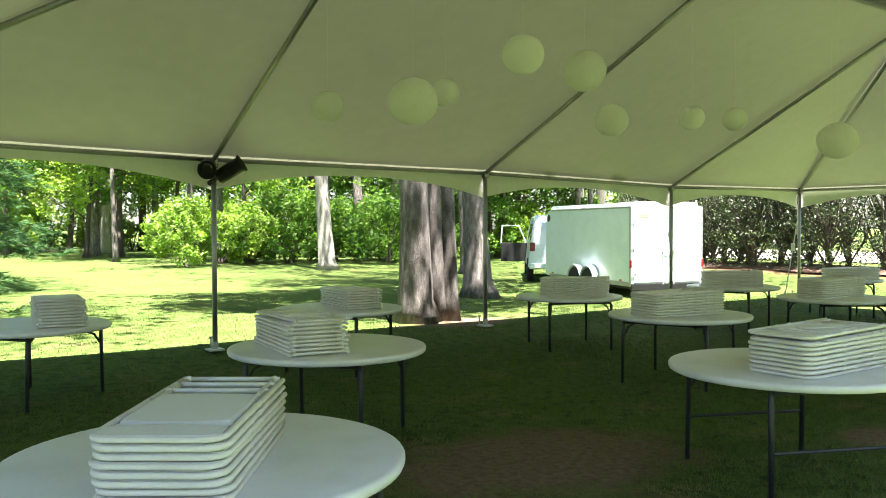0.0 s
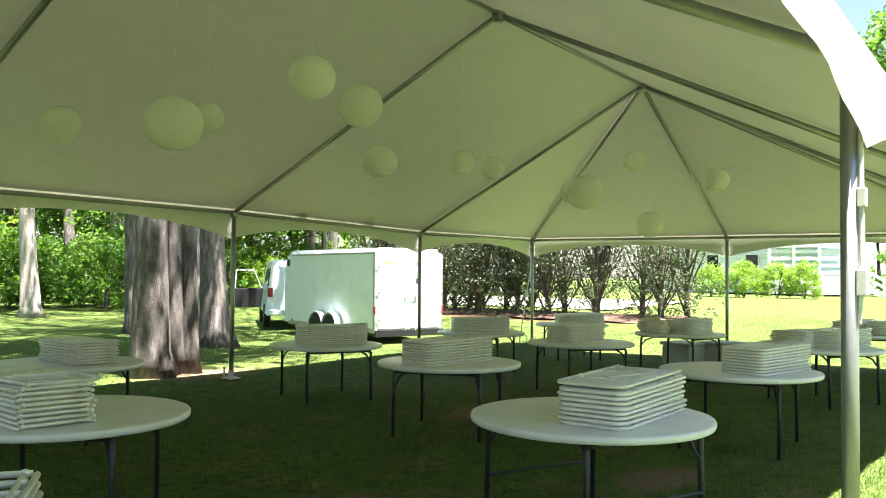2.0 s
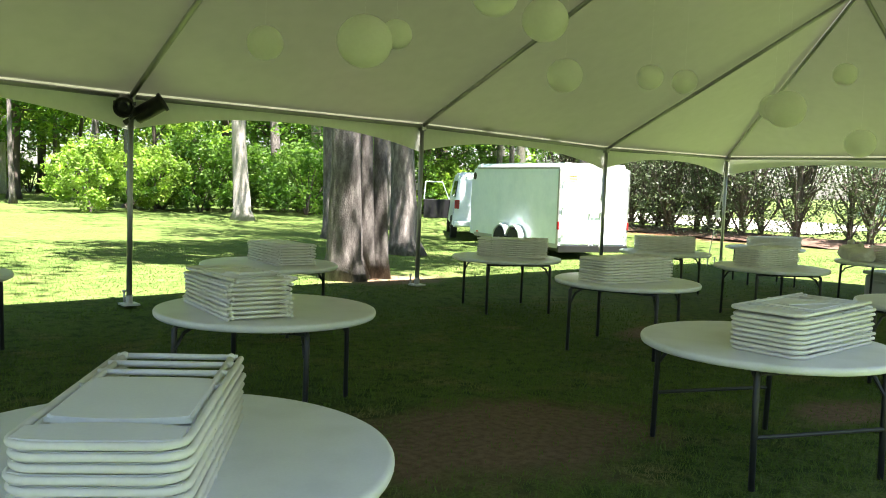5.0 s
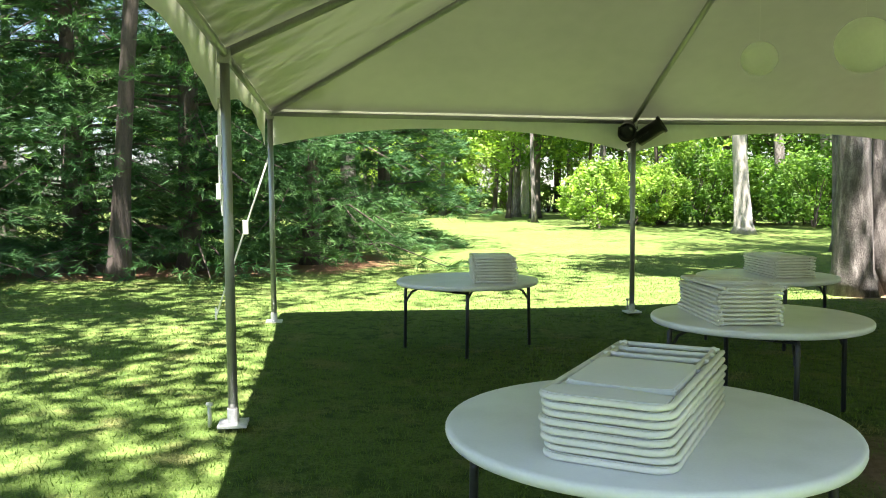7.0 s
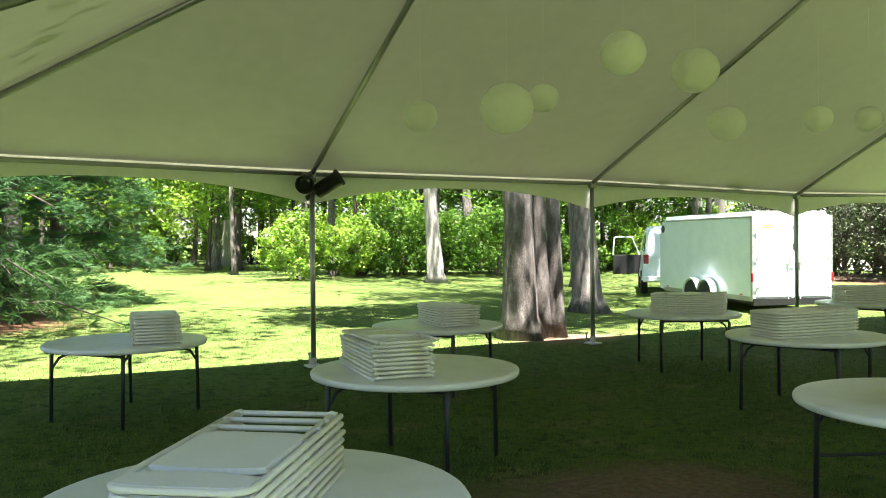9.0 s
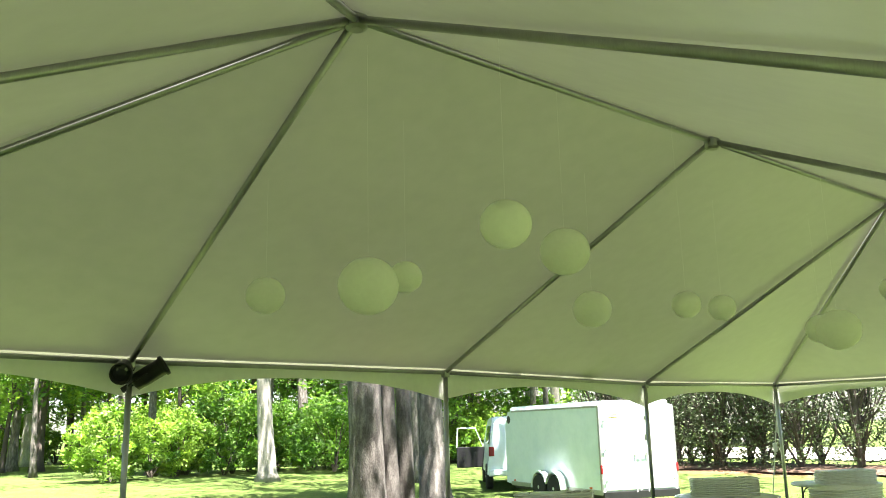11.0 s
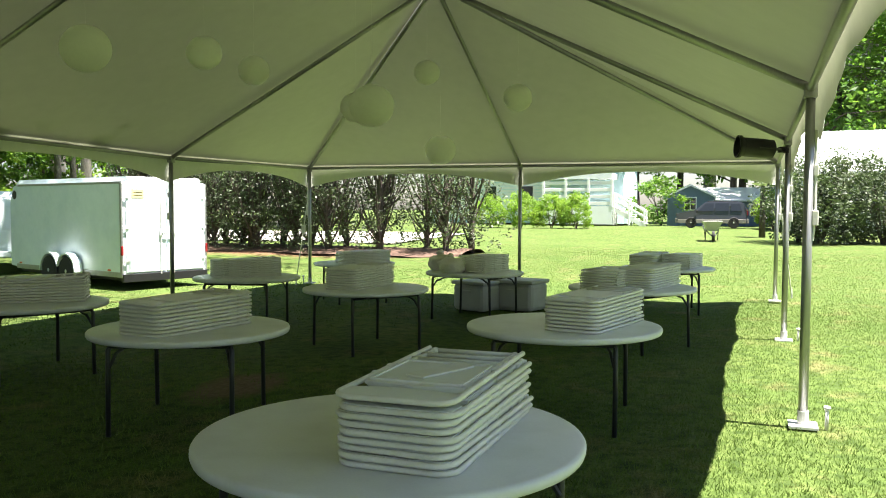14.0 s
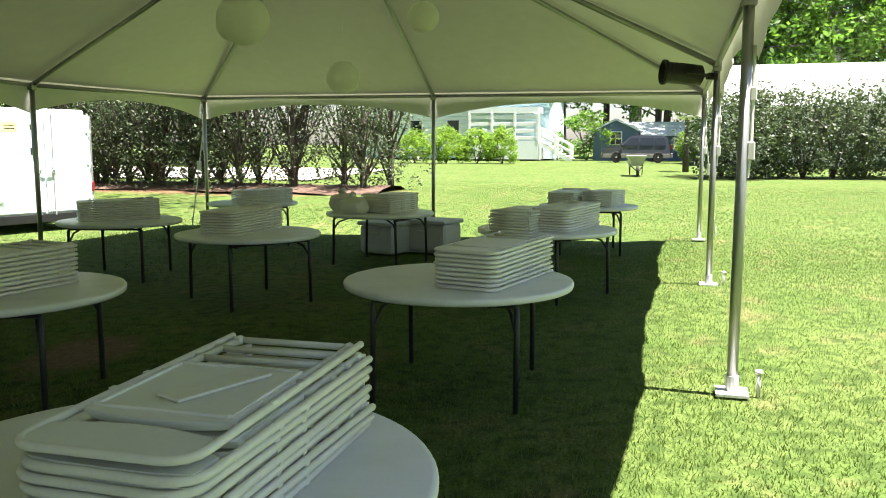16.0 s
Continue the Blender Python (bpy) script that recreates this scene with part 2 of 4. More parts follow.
# Roof vinyl darkened below its white for the shade beneath; skirt keeps a paler tone.
M_VINYL_SHADED = material("white_vinyl_shaded", (0.44, 0.442, 0.375), 0.45, vary=0.06, scale=0.7, fine=5, bump=0.08, translucent=0.014, tint=(0.95, 1.0, 0.82))
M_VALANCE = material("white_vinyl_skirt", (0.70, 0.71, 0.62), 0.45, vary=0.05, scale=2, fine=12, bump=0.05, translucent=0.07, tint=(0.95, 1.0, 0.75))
M_ALU = material("dull_aluminium", (0.36, 0.365, 0.36), 0.45, 0.8, vary=0.12, scale=8, fine=120, stretch=(1, 1, 0.15))
M_STEEL = material("galvanised_steel", (0.55, 0.55, 0.54), 0.5, 0.25, vary=0.2, scale=20)
M_WEB = material("pale_webbing", (0.62, 0.62, 0.55), 0.85, vary=0.1)
M_TABLE = material("white_plastic_top", (0.74, 0.75, 0.75), 0.38, vary=0.05, scale=3, fine=90, bump=0.04, second=(0.68, 0.69, 0.68), mix_scale=4, per_object=0.2)
M_LEG = material("grey_powder_steel", (0.024, 0.026, 0.028), 0.45, 0.1, vary=0.15, scale=15)
M_CHAIR = material("white_chair_steel", (0.76, 0.75, 0.68), 0.4, vary=0.07, scale=9, fine=70, per_object=0.3, second=(0.70, 0.68, 0.60), mix_scale=7)
M_SEAT = material("white_chair_plastic", (0.78, 0.78, 0.73), 0.42, vary=0.05, scale=6, fine=80, bump=0.03, per_object=0.3)
M_PAPER = material("white_rice_paper", (0.93, 0.93, 0.90), 0.9, vary=0.04, scale=3, fine=30, translucent=0.5, tint=(1, 1, 0.98), per_object=0.2, spec=0.1)
M_BLACK = material("black_metal", (0.012, 0.012, 0.013), 0.5, 0.2, vary=0.3, scale=12)
M_LENS = material("dark_lens", (0.03, 0.03, 0.035), 0.08)
M_BARK = material("grey_bark", (0.105, 0.094, 0.082), 0.95, vary=0.45, scale=5, fine=34, bump=1.0, stretch=(2.4, 2.4, 0.8), second=(0.16, 0.147, 0.132), mix_scale=5)
M_BARK_DARK = material("dark_bark", (0.07, 0.055, 0.045), 0.95, vary=0.4, scale=6, fine=30, bump=0.9, stretch=(3.0, 3.0, 0.5))
M_BARK_PALE = material("pale_bark", (0.30, 0.28, 0.25), 0.95, vary=0.35, scale=6, fine=30, bump=0.8, stretch=(3.0, 3.0, 0.6))
M_LEAF = material("broad_leaf", (0.07, 0.15, 0.028), 0.55, vary=0.45, island=0.7, scale=0.4, second=(0.12, 0.205, 0.036), mix_scale=0.35, mix_lo=0.4, mix_hi=0.6, translucent=0.45, tint=(1.5, 1.7, 0.7), spec=0.3)
M_LEAF_LIGHT = material("light_leaf", (0.17, 0.27, 0.045), 0.55, vary=0.4, island=0.7, scale=0.6, second=(0.24, 0.33, 0.06), mix_scale=0.6, translucent=0.45, tint=(1.4, 1.6, 0.7), spec=0.3)
M_LEAF_DARK = material("hedge_leaf", (0.075, 0.105, 0.05), 0.5, vary=0.5, island=0.8, scale=0.6, second=(0.075, 0.085, 0.05), mix_scale=0.5, translucent=0.25, tint=(1.2, 1.4, 0.8), spec=0.4)
M_NEEDLE = material("pine_needle", (0.040, 0.105, 0.036), 0.7, vary=0.4, island=0.6, scale=0.5, second=(0.075, 0.15, 0.045), mix_scale=0.5, translucent=0.25, tint=(1.3, 1.5, 0.8), spec=0.25)
M_PAINT = material("white_vehicle_paint", (0.69, 0.76, 0.79), 0.25, vary=0.04, scale=1.2, fine=9, second=(0.63, 0.71, 0.75), mix_scale=2)
M_RUBBER = material("tyre_rubber", (0.018, 0.018, 0.019), 0.85, vary=0.2, scale=20)
M_DARKGLASS = material("dark_window_glass", (0.02, 0.024, 0.028), 0.06)
M_RED = material("red_lamp_plastic", (0.22, 0.012, 0.015), 0.25)
M_GREY_PAINT = material("grey_car_paint", (0.055, 0.06, 0.07), 0.2, 0.3, vary=0.06, scale=3)
M_TAUPE = material("taupe_cladding", (0.20, 0.185, 0.165), 0.5, vary=0.08)
M_SIDING = material("white_siding", (0.78, 0.80, 0.80), 0.6, vary=0.06, scale=2, fine=25)
M_BLUE_WALL = material("pale_blue_wall", (0.55, 0.74, 0.78), 0.7, vary=0.06, scale=2)
M_BLUE_SHED = material("slate_blue_siding", (0.10, 0.15, 0.22), 0.7, vary=0.1, scale=3)
M_ROOF = material("pale_roof", (0.62, 0.65, 0.66), 0.6, vary=0.1, scale=3, fine=40)
M_SHINGLE = material("grey_shingle", (0.30, 0.34, 0.36), 0.85, vary=0.25, scale=4, fine=40)
M_TOTE = material("grey_tote_plastic", (0.42, 0.43, 0.41), 0.5, vary=0.1, scale=5, second=(0.36, 0.36, 0.33))
M_BAG = material("cream_cloth_bag", (0.66, 0.64, 0.54), 0.85, vary=0.12, scale=8, bump=0.3)
M_LABEL = material("yellow_sticker", (0.7, 0.6, 0.22), 0.5)
M_ORANGE = material("orange_plastic", (0.65, 0.13, 0.03), 0.5)
M_GRAVEL = material("pale_gravel", (0.52, 0.49, 0.44), 0.95, vary=0.2, scale=3, fine=90, bump=0.5)
M_DECK = material("white_painted_wood", (0.80, 0.80, 0.78), 0.6, vary=0.06)
M_SOILHEAP = material("bark_mulch", (0.10, 0.06, 0.04), 0.95, vary=0.4, fine=80, bump=0.8)


# ---- mesh helpers ----
def part(name, bm, mat, parent=None, label="", smooth=False):
    if isinstance(bm, bmesh.types.BMesh):
        me = bpy.data.meshes.new(name)
        bmesh.ops.recalc_face_normals(bm, faces=bm.faces)
        bm.to_mesh(me)
        bm.free()
    else:
        me = bm
    if not me.materials:
        me.materials.append(mat)
    if smooth:
        me.polygons.foreach_set("use_smooth", [True] * len(me.polygons))
    ob = new(name, me)
    if parent is not None:
        ob.parent = parent
    if label:
        ob["label"] = label
    return ob


def thing(name, m, label, category, group="", kind=""):
    ob = new(name)
    ob.empty_display_size = 0.2
    ob.matrix_basis = m
    return tagged(ob, label, category, group, kind)


def mesh_np(name, verts, faces, mat):
    me = bpy.data.meshes.new(name)
    k = faces.shape[1]
    me.vertices.add(len(verts))
    me.vertices.foreach_set("co", verts.astype(np.float32).ravel())
    me.loops.add(faces.size)
    me.loops.foreach_set("vertex_index", faces.astype(np.int32).ravel())
    me.polygons.add(len(faces))
    me.polygons.foreach_set("loop_start", np.arange(0, faces.size, k, dtype=np.int32))
    me.update(calc_edges=True)
    me.materials.append(mat)
    return me


def box(bm, x0, y0, z0, x1, y1, z1, bevel=0.0, m=None):
    r = bmesh.ops.create_cube(bm, size=1)
    bmesh.ops.scale(bm, vec=(x1 - x0, y1 - y0, z1 - z0), verts=r["verts"])
    bmesh.ops.translate(bm, vec=((x0 + x1) / 2, (y0 + y1) / 2, (z0 + z1) / 2), verts=r["verts"])
    vs = r["verts"]
    if bevel:
        es = list({e for v in vs for e in v.link_edges})
        g = bmesh.ops.bevel(bm, geom=es, offset=bevel, segments=2, affect="EDGES", profile=0.5)
        vs = g["verts"]
    if m is not None:
        bmesh.ops.transform(bm, matrix=m, verts=[v for v in vs if v.is_valid])
    return bm


def tube(bm, pts, radii, sides=8, cap=True):
    """A tube along pts."""
    pts = [Vector(p) for p in pts]
    if not isinstance(radii, (list, tuple)):
        radii = [radii] * len(pts)
    rings, ref = [], None
    for i, p in enumerate(pts):
        d = (pts[min(i + 1, len(pts) - 1)] - pts[max(i - 1, 0)]).normalized()
        if ref is None:
            ref = d.orthogonal().normalized()
        ref = (ref - d * ref.dot(d)).normalized()
        side = d.cross(ref)
        rings.append([bm.verts.new(p + (ref * math.cos(a) + side * math.sin(a)) * radii[i]) for a in (2 * math.pi * k / sides for k in range(sides))])
    for a, b in zip(rings, rings[1:]):
        for k in range(sides):
            bm.faces.new((a[k], a[(k + 1) % sides], b[(k + 1) % sides], b[k]))
    if cap:
        bm.faces.new(rings[0][::-1])
        bm.faces.new(rings[-1])
    return bm


def lathe(bm, profile, sides=32, m=None):
    """A turned body round z from (radius, height) pairs."""
    rings = []
    for r, z in profile:
        rings.append([bm.verts.new((r * math.cos(a), r * math.sin(a), z)) for a in (2 * math.pi * k / sides for k in range(sides))])
    for a, b in zip(rings, rings[1:]):
        for k in range(sides):
            bm.faces.new((a[k], a[(k + 1) % sides], b[(k + 1) % sides], b[k]))
    bm.faces.new(rings[0][::-1])
    bm.faces.new(rings[-1])
    if m is not None:
        bmesh.ops.transform(bm, matrix=m, verts=[v for r in rings for v in r])
    return bm


def extrude_outline(bm, outline, y0, y1):
    """A slab from an outline of (x, z) pairs between y0 and y1."""
    a = [bm.verts.new((x, y0, z)) for x, z in outline]
    b = [bm.verts.new((x, y1, z)) for x, z in outline]
    bm.faces.new(a)
    bm.faces.new(b[::-1])
    for k in range(len(outline)):
        j = (k + 1) % len(outline)
        bm.faces.new((a[k], b[k], b[j], a[j]))
    return bm


# ---- ground ----
def ease(v, lo, hi):
    t = np.clip((v - lo) / (hi - lo), 0, 1)
    return t * t * (3 - 2 * t)


def ground_z(x, y):
    """A shallow hollow under the tent; the yard rises gently beyond its far end."""
    x, y = np.asarray(x, float), np.asarray(y, float)
    t = np.clip((x - 21.0) / 37.0, 0, 1)
    dip = ease(y, 9.4, 12.0) * ease(x, 11.0, 17.0) * ease(-x, -31.0, -25.0) * ease(-y, -34.0, -26.0)
    hollow = (0.006 * x + 0.010 * (y - 1.5)) * ease(y, 0.2, 1.4) * ease(-y, -9.1, -7.9) * ease(x, -0.5, 1.0) * ease(-x, -20.0, -17.8)
    return t * t * (3 - 2 * t) * 0.4 - 0.17 * dip - hollow


def gz(x, y):
    return float(ground_z(x, y))


def axis_steps():
    near = np.linspace(-24, 64, 133)
    far = 64 + 1.6 * (np.exp(np.linspace(0, 6.4, 20)[1:]) - 1)
    return np.concatenate([-24 - (far[::-1] - 64), near, far])


gx, gy = np.meshgrid(axis_steps(), axis_steps(), indexing="ij")
gzv = ground_z(gx, gy)
gzv += 0.02 * np.sin(gx * 0.9 + 1.3) * np.cos(gy * 0.7)
gv = np.stack([gx, gy, gzv - 0.02], -1).reshape(-1, 3)
nn = gx.shape[1]
ii, jj = np.meshgrid(np.arange(gx.shape[0] - 1), np.arange(nn - 1), indexing="ij")
a0 = (ii * nn + jj).ravel()
gf = np.stack([a0, a0 + nn, a0 + nn + 1, a0 + 1], -1)
ground = part("ground", mesh_np("ground", gv, gf, M_GROUND), M_GROUND, smooth=True)
tagged(ground, "mown green lawn with bare brown patches", "lawn", kind="structure")


def grass_field(name, count, x0, x1, y0, y1, h0, h1, w, seed):
    r = np.random.default_rng(seed)
    x, y = r.uniform(x0, x1, count), r.uniform(y0, y1, count)
    edge = np.minimum(np.minimum(x - x0, x1 - x) / (0.25 * (x1 - x0)), np.minimum(y - y0, y1 - y) / (0.25 * (y1 - y0)))
    keep = r.random(count) < np.clip(edge + 0.15, 0, 1)
    for cx, cy, rx, ry in BARE_SPOTS + LITTER_SPOTS:
        d = np.hypot((x - cx) / rx, (y - cy) / ry) + r.normal(0, 0.15, count)
        keep &= (d > 0.75) | (r.random(count) < 0.12)
    x, y = x[keep], y[keep]
    n = len(x)
    z = ground_z(x, y) + 0.02 * np.sin(x * 0.9 + 1.3) * np.cos(y * 0.7) - 0.022
    a = r.uniform(0, 2 * np.pi, n)
    h = r.uniform(h0, h1, n)
    lean = r.uniform(0.2, 0.9, n) * h
    b = r.uniform(0, 2 * np.pi, n)
    base = np.stack([x, y, z], -1)
    side = np.stack([np.cos(a), np.sin(a), 0 * a], -1) * w * 0.5
    tip = base + np.stack([np.cos(b) * lean, np.sin(b) * lean, h], -1)
    v = np.stack([base - side, base + side, tip], 1).reshape(-1, 3)
    f = np.arange(3 * n).reshape(-1, 3)
    ob = part(name, mesh_np(name, v, f, M_BLADE), M_BLADE)
    return tagged(ob, "short mown grass blades of the lawn", "grass", kind="stuff")


grass_field("grass", 180000, -4.5, 11, -3.5, 9, 0.015, 0.045, 0.009, 21)
grass_field("grass", 260000, 4, 20, -7, 4, 0.010, 0.030, 0.008, 22)
grass_field("grass", 110000, -9, 24, 6, 19, 0.01, 0.03, 0.018, 23)
grass_field("grass", 90000, 14, 36, -10, 10, 0.01, 0.03, 0.02, 24)

# ---- tent ----
FAR_X, NEAR_X = (0.0, 4.65, 9.19, 13.83, 18.29), (0.0, 4.60, 9.37, 13.65, 18.31)
FAR_H, NEAR_H = (2.57, 2.49, 2.48, 2.385, 2.43), (2.52, 2.49, 2.46, 2.43, 2.40)
S, H, HR = 4.60, 2.46, 4.70
LT, WT = 18.29, 2 * S
tent = thing("frame_tent", pose(0, 0, 0), "large white vinyl frame tent with hipped roof and scalloped skirt", "tent")


def along(values, u):
    k = min(3, int(u))
    return values[k] + (values[k + 1] - values[k]) * (u - k)


def tent_at(u, v, lift=0.0):
    """A place on the roof's frame: u counts bays along, v half widths across."""
    k = v / 2
    x = along(NEAR_X, u) * (1 - k) + along(FAR_X, u) * k
    eave = along(NEAR_H, u) * (1 - k) + along(FAR_H, u) * k
    return Vector((x, v * S, eave + (HR - eave) * min(u, 4 - u, v, 2 - v) + lift))


def roof_z(x, y):
    return H + (HR - H) / S * min(x, LT - x, y, WT - y)


NB = 14
bm = bmesh.new()
grid = {}
for i in range(4 * NB + 1):
    for j in range(2 * NB + 1):
        u, v = i / NB, j / NB
        e = min(u, 4 - u, v, 2 - v)
        # soft bulge between the rafters
        k = u % 1 if e == min(v, 2 - v) else v % 1
        sag = 0.05 * math.sin(math.pi * k) * math.sin(math.pi * min(1, e)) + 0.006 * noise.noise(Vector((u * 5, v * 9, 0)))
        grid[i, j] = bm.verts.new(tent_at(u, v, 0.055 + sag))
for i in range(4 * NB):
    for j in range(2 * NB):
        q = [grid[i, j], grid[i + 1, j], grid[i + 1, j + 1], grid[i, j + 1]]
        # split along the hips
        if (i < 2 * NB) == (j < NB):
            bm.faces.new((q[0], q[1], q[2])), bm.faces.new((q[0], q[2], q[3]))
        else:
            bm.faces.new((q[0], q[1], q[3])), bm.faces.new((q[1], q[2], q[3]))
canopy = part("canopy", bm, M_VINYL_SHADED, tent, "taut white vinyl roof panels", smooth=False)


def skirt(a, b, out):
    """One bay of the skirt, with its scalloped lower edge and a hem."""
    bm = bmesh.new()
    p, q, out = tent_at(*a), tent_at(*b), Vector((*out, 0))
    n = 28
    rows, edge = [], []
    for i in range(n + 1):
        u = i / n
        c = p.lerp(q, u)
        drop = 0.13 + 0.26 * abs(2 * u - 1) ** 2.2
        wav = 0.014 * math.sin(u * 17 + a[0]) * math.sin(math.pi * u) + 0.006 * math.sin(u * 41)
        up = Vector((0, 0, 1))
        rows.append([bm.verts.new(c + out * 0.05 + up * 0.055), bm.verts.new(c + out * (0.065 + wav * 0.5) - up * drop * 0.5),
                     bm.verts.new(c + out * (0.07 + wav) - up * (drop - 0.02)), bm.verts.new(c + out * (0.066 + wav) - up * drop)])
        edge.append(bm.verts.new(c + up * 0.058))
    for r0, r1 in zip(rows, rows[1:]):
        for k in range(3):
            bm.faces.new((r0[k], r1[k], r1[k + 1], r0[k + 1]))
    # strip that joins the roof's edge to the skirt
    for i in range(n):
        bm.faces.new((edge[i], edge[i + 1], rows[i + 1][0], rows[i][0]))
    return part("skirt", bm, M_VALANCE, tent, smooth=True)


for k in range(4):
    skirt((k, 2), (k + 1, 2), (0, 1))
    skirt((k, 0), (k + 1, 0), (0, -1))
for k in range(2):
    skirt((0, k), (0, k + 1), (-1, 0))
    skirt((4, k), (4, k + 1), (1, 0))

POSTS = [(k, v) for k in range(5) for v in (0, 2)] + [(0, 1), (4, 1)]
for u, v in POSTS:
    x, y, top = tent_at(u, v)
    g = gz(x, y)
    bm = bmesh.new()
    tube(bm, [(x, y, g - 0.01), (x, y, top)], 0.034, 14)
    p = part("post", bm, M_ALU, tent, "round aluminium leg", smooth=True)
    bm = bmesh.new()
    box(bm, x - 0.1, y - 0.1, g - 0.01, x + 0.1, y + 0.1, g + 0.012, 0.003)
    tube(bm, [(x, y, g + 0.01), (x, y, g + 0.11)], 0.041, 12)
    part("base_plate", bm, M_STEEL, p)
    ox, oy = (0, 0.16 if v else -0.16) if v != 1 else ((-0.16 if u < 2 else 0.16), 0)
    bm = bmesh.new()
    tube(bm, [(x + ox, y + oy, g - 0.02), (x + ox, y + oy, g + 0.14)], 0.013, 8)
    lathe(bm, [(0.022, 0.13), (0.026, 0.14), (0.022, 0.155)], 10, pose(x + ox, y + oy, g))
    part("stake", bm, M_STEEL, p, smooth=True)
    bm = bmesh.new()
    box(bm, x - 0.045, y - 0.045, top - 0.07, x + 0.045, y + 0.045, top + 0.035, 0.008)
    part("corner_fitting", bm, M_ALU, tent)
    # ratchet straps down the leg
    bm = bmesh.new()
    sx, sy = ox * 0.3, oy * 0.3
    tube(bm, [(x + sx * 0.9, y + sy * 0.9, top - 0.3), (x + sx, y + sy, top - 0.9), (x + sx * 0.7, y + sy * 0.7, top - 1.1)], 0.011, 6)
    box(bm, x + sx - 0.026, y + sy - 0.022, top - 0.99, x + sx + 0.026, y + sy + 0.022, top - 0.88, 0.006)
    box(bm, x + sx - 0.02, y + sy - 0.018, top - 0.63, x + sx + 0.02, y + sy + 0.018, top - 0.55, 0.005)
    part("tie_strap", bm, M_WEB, p)


def pipe(name, a, b, r=0.03):
    bm = bmesh.new()
    tube(bm, [tent_at(*a), tent_at(*b)], r, 10)
    return part(name, bm, M_ALU, tent, smooth=True)


for k in range(4):
    for v in (0, 2):
        pipe("eave_pipe", (k, v), (k + 1, v))
for k in range(2):
    for u in (0, 4):
        pipe("eave_pipe", (u, k), (u, k + 1))
for k in (1, 2, 3):
    for v in (0, 2):
        pipe("rafter", (k, v), (k, 1), 0.033)
for u, c in ((0, 1), (4, 3)):
    pipe("rafter", (u, 1), (c, 1), 0.033)
    for v in (0, 2):
        pipe("hip_rafter", (u, v), (c, 1), 0.035)
for k in (1, 2):
    pipe("ridge_pipe", (k, 1), (k + 1, 1))
for k in (1, 2, 3):
    bm = bmesh.new()
    lathe(bm, [(0.05, -0.09), (0.085, -0.07), (0.085, 0.03), (0.05, 0.045)], 16, pose(*tent_at(k, 1)))
    part("crown_fitting", bm, M_ALU, tent)


def guy_strap(p, q):
    bm = bmesh.new()
    a, b = Vector(p), Vector(q)
    tube(bm, [a, a.lerp(b, 0.5), b], 0.012, 6)
    c = a.lerp(b, 0.45)
    box(bm, c.x - 0.035, c.y - 0.035, c.z - 0.09, c.x + 0.035, c.y + 0.035, c.z + 0.09, 0.01)
    part("guy_strap", bm, M_WEB, tent, "pale webbing guy strap with ratchet")
    bm = bmesh.new()
    tube(bm, [(b.x, b.y, b.z - 0.1), (b.x, b.y, b.z + 0.12)], 0.014, 8)
    part("guy_stake", bm, M_STEEL, tent)


guy_strap((0, WT, H - 0.35), (-0.75, WT + 0.35, 0.03))
guy_strap((LT, WT, H - 0.4), (LT - 0.15, WT + 0.25, 0.03))
guy_strap((LT, 0, H - 0.4), (LT + 0.85, -0.3, 0.03))


# ---- stage lamps on the posts ----
def stage_lamp(m, group):
    th = thing("stage_lamp", m, "black metal can spotlight clamped to a tent leg", "spotlight", group)
    bm = bmesh.new()
    lathe(bm, [(0.06, -0.19), (0.095, -0.17), (0.10, -0.05), (0.10, 0.16), (0.118, 0.165), (0.118, 0.2), (0.104, 0.2), (0.1, 0.13), (0.095, 0.12)], 24)
    part("can", bm, M_BLACK, th, smooth=True)
    bm = bmesh.new()
    lathe(bm, [(0.085, 0.118), (0.09, 0.124), (0.05, 0.135)], 20)
    part("lens", bm, M_LENS, th)
    bm = bmesh.new()
    tube(bm, [(0.115, 0, 0), (0.12, 0, -0.16), (0.06, 0, -0.24), (-0.06, 0, -0.24), (-0.12, 0, -0.16), (-0.115, 0, 0)], 0.009, 8)
    part("yoke", bm, M_BLACK, th)
    bm = bmesh.new()
    box(bm, -0.035, -0.03, -0.33, 0.035, 0.03, -0.235, 0.006)
    tube(bm, [(0.035, 0, -0.28), (0.09, 0, -0.28)], 0.01, 8)
    part("clamp", bm, M_BLACK, th)
    return th


def aim(eye, direction):
    d = Vector(direction).normalized()
    return Matrix.Translation(eye) @ d.to_track_quat("Z", "Y").to_matrix().to_4x4()


stage_lamp(aim((FAR_X[1] - 0.13, WT - 0.14, FAR_H[1] - 0.11), (-0.35, -0.85, -0.25)), "stage lamps")
stage_lamp(aim((FAR_X[1] + 0.18, WT - 0.10, FAR_H[1] - 0.14), (0.75, -0.45, 0.55)), "stage lamps")
stage_lamp(aim((NEAR_X[3] - 0.14, 0.36, NEAR_H[3] - 0.1), (-0.32, 0.94, 0.08)) @ Matrix.Scale(1.15, 4), "stage lamps")


